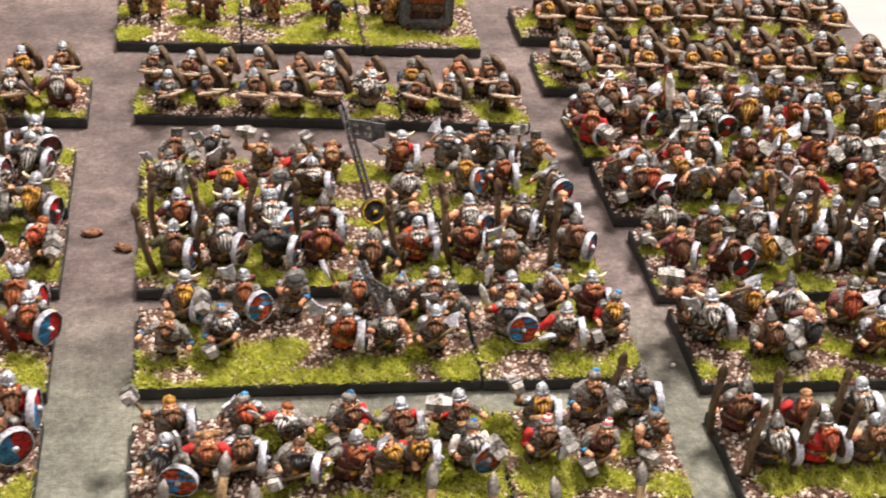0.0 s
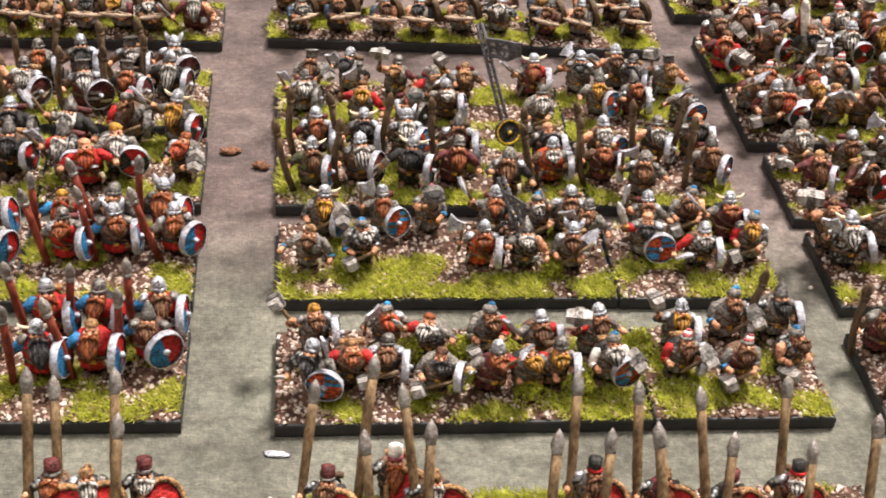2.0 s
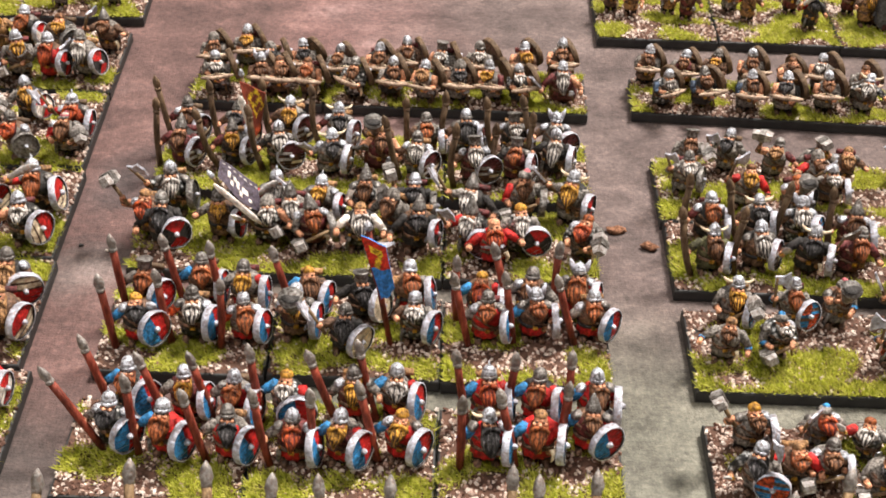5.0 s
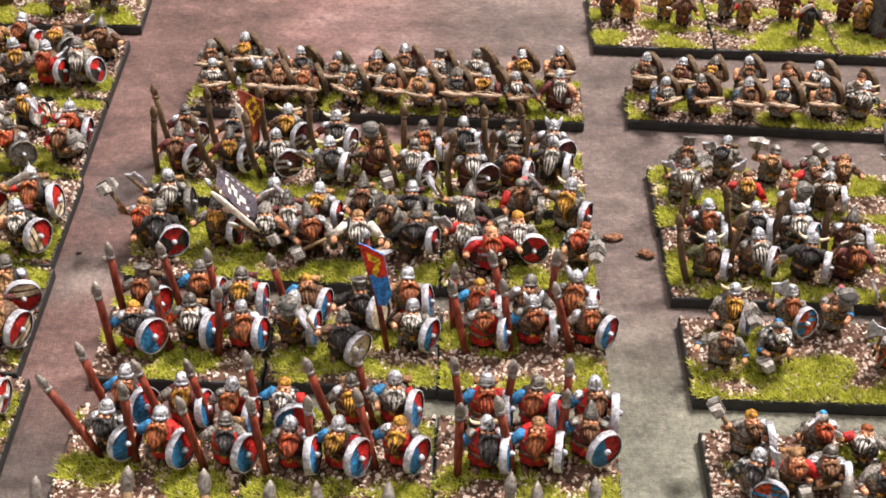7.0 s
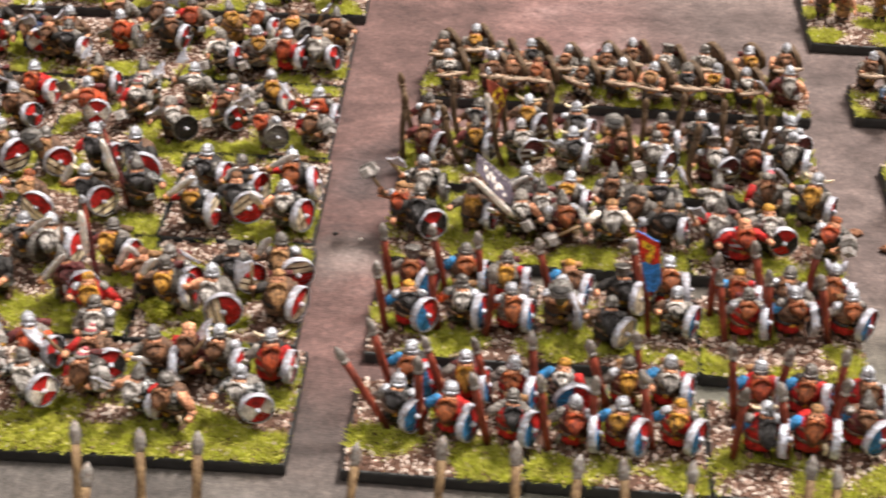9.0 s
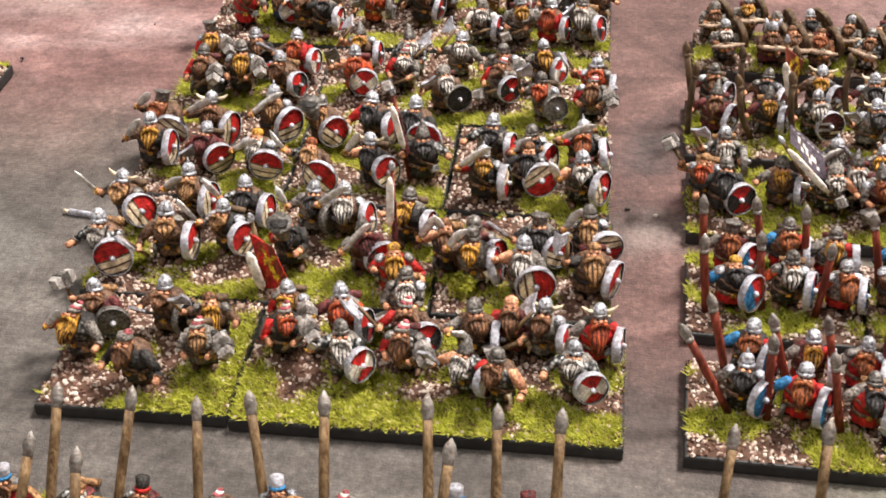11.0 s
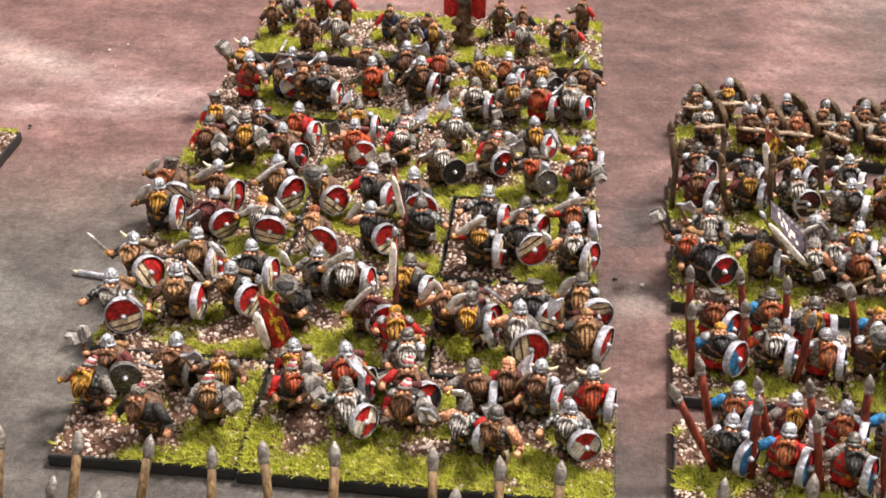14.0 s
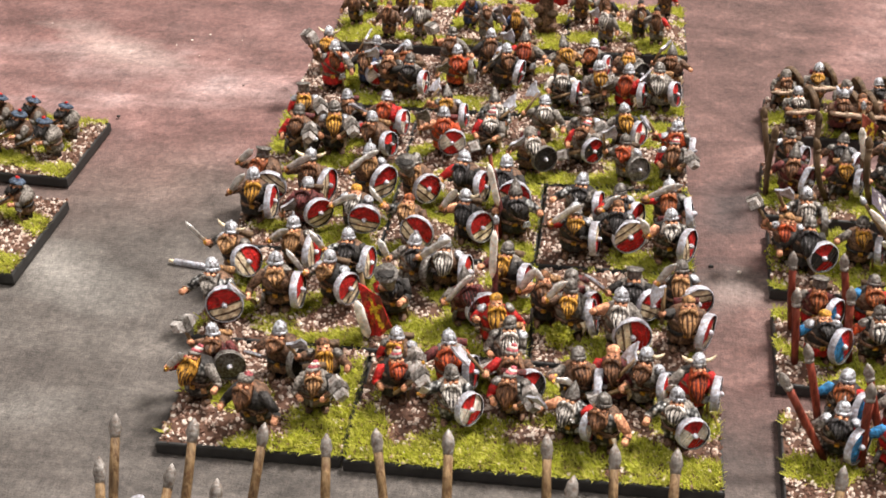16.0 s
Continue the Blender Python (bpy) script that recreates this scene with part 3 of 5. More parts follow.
    if cloak:
        s.lathe([(0.36, 0.12), (0.37, 0.4), (0.33, 0.75), (0.2, 0.97)], cloak, (0, 0.11, 0), 12, 1.0, 0.75, 0.06, 6)
    hz, body = 1.02, len(s.v)
    s.ball((0, -0.04, hz), (0.165, 0.165, 0.16), "skin", 9, 6)
    s.ball((0, -0.235, hz - 0.015), (0.05, 0.07, 0.055), "skin", 7, 5)
    for q in (-1, 1):
        s.ball((q * 0.1, -0.17, hz - 0.025), (0.07, 0.06, 0.05), "skin", 7, 4)
        s.ball((q * 0.075, -0.192, hz + 0.03), (0.036, 0.025, 0.022), "dark", 6, 4)
    if hair:
        face = len(s.v)
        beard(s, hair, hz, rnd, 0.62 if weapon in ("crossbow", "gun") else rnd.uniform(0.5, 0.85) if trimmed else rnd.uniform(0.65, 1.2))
    else:
        face = len(s.v)
    chin = len(s.v)
    helmet(s, helm, hz + 0.1, rnd)
    # the chin is up and the head thrust forward
    nod, neck = Matrix.Rotation(radians(-tw(14, 26)), 3, "X") @ Matrix.Rotation(radians(tw(-12, 12)), 3, "Z"), Vector((0, -0.02, 0.95))
    s.v[body:] = [tuple(nod @ (Vector(p) - neck) * (0.97 if face <= body + i < chin else 0.8) + neck + Vector((0, -0.05, 0.07))) for i, p in enumerate(s.v[body:])]

    def limb(q, wrist, sleeve):
        sh = Vector((q * 0.265, 0.0, 0.84))
        w = Vector(wrist)
        el = sh.lerp(w, 0.5) + Vector((q * 0.12, 0.05, -0.1))
        upper = "grey" if sleeve == "blue" and weapon != "spear" else sleeve
        s.tube([sh - Vector((q * 0.08, 0, 0)), sh, sh.lerp(el, 0.5), el], [0.08, 0.12, 0.105, 0.08], upper, 8)
        s.tube([el - Vector((0, 0, 0.01)), el.lerp(w, 0.5)], [0.085, 0.072], sleeve, 7)
        s.tube([el.lerp(w, 0.42), el.lerp(w, 0.52)], [0.088, 0.088], "brown", 7)
        s.tube([el.lerp(w, 0.5), w], [0.066, 0.06], "skin", 6)
        s.ball(tuple(w), (0.072, 0.072, 0.072), "skin", 7, 5)

    if weapon in ("spear", "darkspear", "pike"):
        w = (-0.52 + tw(-0.03, 0.03), -0.18, 0.66)
        limb(-1, w, right)
        a = math.tan(radians(tw(-4, 17) if lean is None else lean))
        if weapon == "pike":
            spear(s, (w[0] + 0.06 + tw(-0.25, 0.25), w[1] - 0.2, 0.02), (w[0] - 0.02 + a * 0.5, w[1] + 1.2, 2.8), "wood", 0.1, "tip", 0.5)
        else:
            up = 1.3 + tw(-0.06, 0.08)
            spear(s, (w[0] + 0.58 * a, w[1] - 0.05, 0.06), (w[0] - a * up, w[1] + tw(-0.05, 0.12), w[2] + up * 0.95), "redwood" if weapon == "spear" else "drab", 0.08, "tip" if weapon == "spear" else "drab", 0.38, tw(-0.02, 0.03) if weapon == "spear" else tw(0.0, 0.11))
    elif weapon == "axe":
        w = (-0.5, -0.22 + tw(-0.1, 0.1), 0.72 + tw(0, 0.3))
        limb(-1, w, right)
        axe(s, w, (w[0] + tw(-0.45, 0.3), w[1] - tw(-0.15, 0.35), w[2] + tw(0.35, 0.6)))
    elif weapon == "greataxe":
        limb(-1, (-0.35, -0.35, 0.6), right)
        axe(s, (-0.1, -0.42, 0.62), (0.42, -0.4, 1.0 + tw(-0.2, 0.25)))
    elif weapon == "hammer":
        w = (-0.48, -0.1, 1.0 + tw(-0.1, 0.15))
        limb(-1, w, right)
        hammer(s, w, (w[0] - tw(0.0, 0.3), w[1] + tw(-0.1, 0.2), w[2] + 0.4), "stone", 1.3)
    elif weapon == "maul":
        limb(-1, (-0.3, -0.36, 0.62), right)
        a = tw(0, 1) < 0.5
        hammer(s, (0.1, -0.45, 0.62), (-0.36, -0.5, 0.45) if a else (0.44, -0.45, 0.9), "stone", 1.3)
    elif weapon == "sword":
        w = (-0.5, -0.3, 0.9 + tw(-0.1, 0.2))
        limb(-1, w, right)
        sword(s, w, (w[0] + (tw(0.3, 0.75) if tw(0, 1) < 0.7 else -tw(0.1, 0.4)), w[1] - tw(-0.05, 0.25), w[2] + tw(0.4, 0.65)))
    elif weapon == "crossbow":
        limb(-1, (-0.16, -0.38, 0.76), right)
        crossbow(s, (tw(-0.08, 0.08), -0.36, 0.84), (tw(-0.4, 0.4), -1, tw(-0.1, 0.1)))
    elif weapon == "gun":
        limb(-1, (-0.2, -0.38, 0.7), right)
        s.tube([(0.06, -0.05, 0.76), (0.0, -0.3, 0.74), (-0.06, -0.85, 0.62)], [0.085, 0.06, 0.05], "tan", 6, 0.8)
        s.tube([(-0.02, -0.34, 0.79), (-0.09, -1.05, 0.64)], 0.042, "iron", 7)
        s.tube([(-0.3, -0.62, 0.03), (-0.07, -0.76, 0.6)], 0.03, "wood", 5)
    elif weapon == "horn":
        limb(-1, (-0.1, -0.38, 0.98), right)
        s.tube([(0, -0.22, 0.96), (-0.03, -0.4, 1.02), (-0.06, -0.52, 1.2), (-0.07, -0.58, 1.42), (-0.07, -0.6, 1.48)], [0.05, 0.1, 0.15, 0.23, 0.25], "iron", 14)
        s.ball((-0.07, -0.605, 1.485), (0.2, 0.2, 0.02), "dark", 12, 4)
    elif weapon == "standard":
        limb(-1, (-0.38, -0.25, 0.8), right)
    else:
        w = (-0.5 - tw(0, 0.12), -0.28 + tw(-0.1, 0.1), 0.6 + tw(-0.15, 0.3))
        limb(-1, w, right)
        k = tw(0, 1)
        if k < 0.4:
            axe(s, w, (w[0] - tw(-0.1, 0.3), w[1] - tw(0.05, 0.35), w[2] + tw(0.1, 0.45)), rnd.choice(["rim", "iron"]))
        elif k < 0.75:
            sword(s, w, (w[0] - tw(-0.5, 0.3), w[1] - tw(0.15, 0.4), w[2] + tw(-0.1, 0.4)))
    if guard:
        a = radians(turn + tw(-4, 4))
        near = max(0.0, math.cos(a))
        c = (0.44 - 0.16 * near, -0.16 - 0.24 * near, 0.6)
        limb(1, (0.36 - 0.1 * near, -0.12 - 0.16 * near, 0.58), left)
        shield(s, c, (math.sin(a), -math.cos(a), tw(0.02, 0.2) + (0.7 if guard == "basket" else 0.0)), shield_r, guard, tw(-0.3, 0.3) + (0.78 if guard in ("redblack", "redwhite") else 0) + radians(spin), "iron" if guard in ("iron", "dark", "brown", "grey", "rim") else "rim")
    elif weapon in ("crossbow", "gun", "greataxe", "maul", "horn"):
        limb(1, (0.14, -0.46, 0.64), left)
    else:
        limb(1, (0.47 + tw(0, 0.1), -0.3, 0.55 + tw(-0.1, 0.25)), left)
    if weapon not in ("pike", "standard"):
        bend, sway, low, twist = tw(-0.05, 0.14), tw(-0.1, 0.1), tw(0.94, 1.06) if weapon in ("axe", "greataxe", "maul", "hammer", "sword") else 1.0, radians(tw(-14, 14))
        c, d = math.cos(twist), math.sin(twist)
        if weapon in ("spear", "darkspear"):
            bend, sway, c, d = bend * 0.3, 0.0, 1.0, 0.0
        s.v = [((c * x - d * y * min(z, 1.0)) + sway * z, (c * y + d * x * min(z, 1.0)) - bend * z, z * low) for x, y, z in s.v]
    seed = Vector((tw(0, 50), tw(0, 50), 0))
    s.v = [tuple(Vector(p) + 0.016 * noise.noise_vector(Vector(p) * 5 + seed)) for p in s.v]
    if back_shield:
        shield(s, (0.34, 0.2, 0.82), (0.8, 0.42 + tw(-0.1, 0.1), 0.25), 0.44, "brown", tw(0, 3), "drab")
    return s

# ---- room ----


def part(name, me, parent, label=""):
    ob = new(name, me)
    ob.parent = parent
    if label:
        ob["label"] = label
    return ob


def slab(name, lo, hi, mat, bevel=0.0):
    bm = bmesh.new()
    bmesh.ops.create_cube(bm, size=1.0)
    bmesh.ops.scale(bm, vec=[h - l for l, h in zip(lo, hi)], verts=bm.verts)
    bmesh.ops.translate(bm, vec=[(h + l) / 2 for l, h in zip(lo, hi)], verts=bm.verts)
    if bevel:
        bmesh.ops.bevel(bm, geom=bm.edges[:], offset=bevel, segments=2, affect="EDGES")
    me = bpy.data.meshes.new(name)
    bm.to_mesh(me)
    bm.free()
    me.materials.append(mat)
    return me


TOP = -0.75
tagged(new("floor", slab("floor", (-4, -4, TOP - 0.1), (4, 4, TOP), mat_plain("grey_floor", (0.2, 0.19, 0.18), (0.26, 0.25, 0.24), 5.0, 0.6))), "plain grey hall floor under the table", kind="structure")
tagged(new("ceiling", slab("ceiling", (-4, -4, 3.0), (4, 4, 3.1), MAT_WALL)), "plain white hall ceiling", kind="structure")
for n, lo, hi in (("wall_north", (-4, 4, TOP), (4, 4.1, 3.0)), ("wall_south", (-4, -4.1, TOP), (4, -4, 3.0)), ("wall_east", (4, -4, TOP), (4.1, 4, 3.0)), ("wall_west", (-4.1, -4, TOP), (-4, 4, 3.0))):
    tagged(new(n, slab(n, lo, hi, MAT_WALL)), "plain white hall wall", kind="structure")

table = tagged(new("display_table"), "large display table with a pale top under a painted canvas mat", "table")
table.location = (0, 0, TOP)
part("tabletop", slab("tabletop", (-0.9, -0.45, 0.71), (0.95, 0.75, 0.7475), MAT_WOODTOP, 0.003), table)
for x in (-0.85, 0.9):
    for y in (-0.4, 0.7):
        part("leg", slab("leg", (x - 0.03, y - 0.03, 0.0), (x + 0.03, y + 0.03, 0.71), MAT_WOODTOP), table)


def canvas_mat():
    """Cloth mat with shallow creases that thin out under the stands."""
    nx, ny = 150, 110
    x0, x1, y0, y1 = -0.75, 0.397, -0.42, 0.62
    verts, faces = [], []
    for j in range(ny + 1):
        for i in range(nx + 1):
            x, y = x0 + (x1 - x0) * i / nx, y0 + (y1 - y0) * j / ny
            h = 0.0006 * noise.noise((x * 14, y * 14, 0)) if x < -0.17 or y > 0.1 else 0.0
            verts.append((x, y, h - 0.0007 if h else -0.0004))
    k = nx + 1
    for j in range(ny):
        for i in range(nx):
            a = j * k + i
            faces.append((a, a + 1, a + k + 1, a + k))
    me = bpy.data.meshes.new("canvas_mat")
    me.from_pydata(verts, [], faces)
    me.polygons.foreach_set("use_smooth", [True] * len(faces))
    me.materials.append(MAT_MAT)
    return me


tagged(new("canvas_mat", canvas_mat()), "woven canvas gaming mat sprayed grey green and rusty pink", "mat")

# ---- stands ----
BASE = 0.3


def base_mesh(w, d):
    s = Shape()
    rnd = random.Random(int(w * 100 + d))
    ring = lambda o, z: [(o, o, z), (w / 2 * 0 + w - o, o, z), (w - o, d - o, z), (o, d - o, z)]
    s.rings([ring(0.0, 0.0), ring(0.0, BASE - 0.05), ring(0.02, BASE - 0.01), ring(0.05, BASE)], MAT_EDGE)
    return s.mesh("base", smooth=False)


def ground_meshes(w, d, seed, east=0.0, south=0.0, more=0.0):
    """Soil skin, loose grit and tufts of static grass for one stand, in patches."""
    rnd = random.Random(seed)
    off = Vector((seed * 3.7, seed * 1.9, 0))

    def green(x, y):
        return noise.noise(Vector((x * 0.75, y * 1.1, 0)) + off) + (0.1 if y < 0.9 else 0.0) + east * (x / w - 0.5) + south * (0.4 - y / d) + more

    soil = Shape()
    nx, ny = int(w * 5), int(d * 5)
    verts = [(0.06 + (w - 0.12) * i / nx, 0.06 + (d - 0.12) * j / ny, BASE + (0.004 if i in (0, nx) or j in (0, ny) else 0.03 + 0.05 * noise.noise(Vector((i * 0.6, j * 0.6, seed))))) for j in range(ny + 1) for i in range(nx + 1)]
    faces = [(j * (nx + 1) + i, j * (nx + 1) + i + 1, (j + 1) * (nx + 1) + i + 1, (j + 1) * (nx + 1) + i) for j in range(ny) for i in range(nx)]
    soil.add(verts, faces, MAT_SOIL)
    grit, grass = Shape(), Shape()
    for _ in range(int(118 * w * d)):
        x, y = rnd.uniform(0.03, w - 0.03), rnd.uniform(0.03, d - 0.03)
        if green(x, y) > 0.12 and rnd.random() < 0.85:
            continue
        r = rnd.uniform(0.02, 0.05)
        c = Vector((x, y, BASE + 0.035 + rnd.uniform(0, 0.03)))
        t = Euler((rnd.uniform(-0.6, 0.6), rnd.uniform(-0.6, 0.6), rnd.uniform(0, 6.3))).to_matrix()
        a, b, h = r * rnd.uniform(0.8, 1.7), r, r * rnd.uniform(0.5, 0.9)
        vs = [tuple(t @ Vector(p) + c) for p in ((-a, -b * 0.6, -h), (a * 0.7, -b, -h), (a, b * 0.7, -h), (-a * 0.6, b, -h), (-a * 0.7, -b * 0.4, h), (a * 0.6, -b * 0.5, h), (a * 0.5, b * 0.6, h * 0.8))]
        grit.add(vs, [(0, 1, 5, 4), (1, 2, 6, 5), (2, 3, 6), (3, 0, 4), (3, 4, 6), (4, 5, 6)], MAT_GRIT)
    for _ in range(int(1000 * w * d)):
        x, y = rnd.uniform(0.05, w - 0.05), rnd.uniform(0.02, d - 0.02)
        if green(x, y) < 0.05 + rnd.uniform(-0.06, 0.1):
            continue
        h, a = rnd.uniform(0.05, 0.16), rnd.uniform(0, 6.3)
        tilt = rnd.uniform(0.06, 0.24)
        ca, sa = math.cos(a), math.sin(a)
        b = 0.013
        z = BASE + 0.02
        tip = (x + tilt * ca, y + tilt * sa, z + h)
        grass.add([(x - b * sa, y + b * ca, z), (x + b * sa, y - b * ca, z), (x + tilt * 0.45 * ca + b * 0.8 * sa, y + tilt * 0.45 * sa - b * 0.8 * ca, z + h * 0.6), tip], [(0, 1, 2, 3)], MAT_GRASS)
    return soil.mesh("soil"), grit.mesh("grit", smooth=False), grass.mesh("grass", smooth=False)


GROUND, BASES = {}, {}
# stands whose grass thickens towards the east or the south
LUSH = {280: (1.1, 0.0, -0.05), 110: (0.1, 0.1, -0.08), 111: (-0.3, 0.1, -0.05), 120: (-0.4, 0.2, 0.0), 121: (0.3, 0.2, -0.15), 130: (0.5, 0.2, -0.1), 131: (0.5, 0.0, -0.05), 132: (0.6, 0.0, -0.08), 140: (0.3, 0.0, 0.02), 141: (-0.2, 0.0, 0.0), 150: (1.2, 0.1), 151: (0.1, 0.8, 0.16), 260: (0.9, 0.2), 250: (-0.1, 0.6), 290: (1.0, 0.0), 300: (0.6, 0.2), 310: (1.0, 0.3), 211: (0.4, 0.2)}


def stand(x, y, w, d, turn=0.0, label="", group="", seed=0):
    """One wargames stand: black-edged base with grit and grass. (x, y) is its front-left corner in cm."""
    key = (round(w, 1), round(d, 1), seed if seed in LUSH else seed % 7)
    if key not in GROUND:
        GROUND[key] = ground_meshes(w, d, seed % 7 + int(w * 3), *LUSH.get(seed, (0.0, 0.0)))
    if key[:2] not in BASES:
        BASES[key[:2]] = base_mesh(w, d)
    root = tagged(new("miniature_stand"), label, "miniature stand", group)
    root.matrix_basis = pose(x * CM, y * CM, 0, 0, 0, turn)
    part("base", BASES[key[:2]], root, "black-edged base")
    for n, me in zip(("soil", "grit", "grass"), GROUND[key]):
        ob = part(n, me, root)
        if n != "soil":
            ob["kind"] = "stuff"
    return root


def place(root, s, x, y, turn=0.0, size=1.0, label=""):
    """Glues a figure on a stand at (x, y) cm from its front-left corner."""
    ob = part("warrior_figure", s.mesh("warrior_figure", size), root, label)
    ob.matrix_basis = pose(x * CM, y * CM, (BASE + 0.02) * CM, 0, 0, turn)
    return ob


WORDS = {"ginger": "ginger", "fox": "orange", "blond": "blond", "mouse": "brown", "black": "black", "hoary": "grey", "tan": "sandy", "maroon": "dark red", "grey": "grey"}
ARMS = {"spear": "red-shafted spear", "darkspear": "brown spear", "maul": "two-fisted hammer", "none": "empty fists", "standard": "banner pole", "gun": "handgun"}
GUARDS = {"bluered": "blue and red shield", "redblack": "red and black shield", "halves": "red and cream shield", "redwhite": "red and white shield", "redblue": "rust and blue shield", "dusk": "dark planked shield"}
TROOPS = {
    "spear": "spearmen with blue and red round shields",
    "darkspear": "spearmen with dark shields and brown spears",
    "sword": "swordsmen with red and cream shields",
    "axe": "axe and hammer fighters in dull mail",
    "blueaxe": "axe fighters with blue sleeves and caps",
    "crossbow": "crossbowmen with shields slung on their backs",
    "pike": "pikemen with long pikes and cloth caps",
    "gun": "handgunners in blue bonnets",
    "crew": "drably dressed crew figures",
}
SIZES = {"spear": 1.14, "blueaxe": 1.08, "axe": 1.18, "sword": 1.23, "darkspear": 1.12, "pike": 0.98, "crossbow": 1.06, "gun": 1.0, "crew": 0.98}
HAIR = ["ginger", "fox", "blond", "blond", "mouse", "mouse", "black", "hoary"]


# how much further the shields of a kind turn aside, and their radius
EDGE_ON = {"spear": (15.0, 0.385), "sword": (12.0, 0.375), "axe": (12.0, 0.335), "darkspear": (8.0, 0.37), "blueaxe": (8.0, 0.36)}
SEEN_EDGEWISE = {"sword": "halves", "spear": "bluered", "darkspear": "dusk", "blueaxe": "redblue"}


def at_random(kind, rnd):
    """Dress of a figure whose own look is not known, by its kind of troop."""
    pick = rnd.choice
    d = dict(hair=pick(HAIR), guard=None)
    if kind == "darkspear":
        d.update(weapon="darkspear", helm=pick(["dome", "iron", "cone", "horned", "pot"]), coat=pick(["darkmail", "brown", "dark", "maroon"]), right="brown", left="dark", guard=pick(["brown", "dark", "rim"]), turn=rnd.uniform(40, 80))
    elif kind == "crossbow":
        d.update(weapon="crossbow", helm=pick(["dome", "iron", "dome", "hood"]), coat=pick(["grey", "brown", "tan", "darkmail"]), right=pick(["grey", "skin"]), left="brown", back_shield=True, hair=pick(["hoary", "mouse", "blond"]))
    elif kind == "pike":
        d.update(weapon="pike", helm=pick(["tall", "cap", "paletall", "bluetall", "striped", "darktall", "tall"]), coat=pick(["dark", "grey", "maroon"]), right="mail", left="dark", guard="basket", turn=rnd.uniform(-10, 30), shield_r=0.48, hair=pick(["mouse", "hoary", "ginger"]))
    elif kind == "gun":
        d.update(weapon="gun", helm=pick(["bonnet", "bonnet", "hood"]), coat=pick(["grey", "brown"]), right="brown", left="grey", hair=pick(["black", "mouse"]))
    else:
        d.update(weapon=pick(["axe", "greataxe", "hammer", "maul"]), helm=pick(["dome", "iron", "horned", "pot", "striped", "cone"]), coat=pick(["grey", "darkmail", "mail", "maroon", "brown", "tan", "grey"]), right=pick(["maroon", "grey", "mail", "skin"]), left=pick(["grey", "brown"]), guard=pick(["redblack", None, None, "rim"]), turn=rnd.uniform(10, 80))
    return d


def told(words):
    """Dress of a figure from a line of words: weapon, head, beard, coat, sleeves, shield, then name=value."""
    weapon, helm, hair, coat, right, left, guard, *more = words
    d = dict(weapon=weapon, helm=helm, hair=hair, coat=coat, right=right, left=left, guard=None if guard == "-" else guard)
    for m in more:
        k, v = m.split("=")
        d[k] = v if k == "cloak" else float(v)
    if weapon == "crossbow":
        d["back_shield"] = True
    return d


def unit(kind, x, y, widths, d, turn, group, seed, text="", fill=(), face=0.0, jog=1.0):
    """Stands side by side from the front-left corner (x, y) cm, with the figures that stand on them.
    text: a figure a line, x and y in cm from that corner and its dress; fill: further places dressed at random."""
    rnd = random.Random(seed)
    c, s_ = math.cos(radians(turn)), math.sin(radians(turn))
    roots, at = [], 0.0
    for k, w in enumerate(widths):
        jig = rnd.uniform(-0.05, 0.05)
        roots.append((at, w, stand(x + at * c - jig * s_, y + at * s_ + jig * c, w, d, turn + rnd.uniform(-0.3, 0.3), "metal " + TROOPS[kind] + " on grassy base", group, seed + k)))
        at += w + 0.04
    jobs = [(float(l.split()[0]), float(l.split()[1]), told(l.split()[2:])) for l in text.strip().splitlines()]
    jobs += [(u + jog * rnd.uniform(-0.2, 0.2), v + jog * rnd.uniform(-0.25, 0.25), at_random(kind, rnd)) for u, v in fill]
    for u, v, dress in jobs:
        a, w, root = next((r for r in roots if u < r[0] + r[1]), roots[-1])
        yaw = dress.pop("face", rnd.uniform(-12, 12)) + face
        if kind == "darkspear" and dress["guard"] in ("dark", "brown", "grey"):
            dress["guard"] = "dusk"
        if dress["guard"] == "rim":
            dress.update(guard=SEEN_EDGEWISE.get(kind, "redblack"), turn=max(78.0, dress.get("turn", 80.0)))
        if dress["guard"] and kind in EDGE_ON:
            more, dress["shield_r"] = EDGE_ON[kind]
            dress["turn"] = min(84.0, dress.get("turn", 50.0) + more) if dress.get("turn", 50.0) > 22 else dress["turn"] + 4
        s = warrior(rnd, trimmed=kind == "blueaxe", **dress)
        if kind == "crew":
            s.v = [(x * 0.86, y * 0.9, z * 1.17) for x, y, z in s.v]
        label = "cast figure with %s beard, %s" % (WORDS.get(dress["hair"], "dark"), GUARDS.get(dress["guard"]) or ARMS.get(dress["weapon"], dress["weapon"]))
        place(root, s, min(max(u - a, 0.3), w - 0.3), v, yaw, SIZES.get(kind, 1.08) * rnd.uniform(0.96, 1.04), label)
    return [r[2] for r in roots]


def grid(x0, x1, n, ys):
    return [(x0 + (x1 - x0) * (i + 0.5) / n, y) for y in ys for i in range(n)]


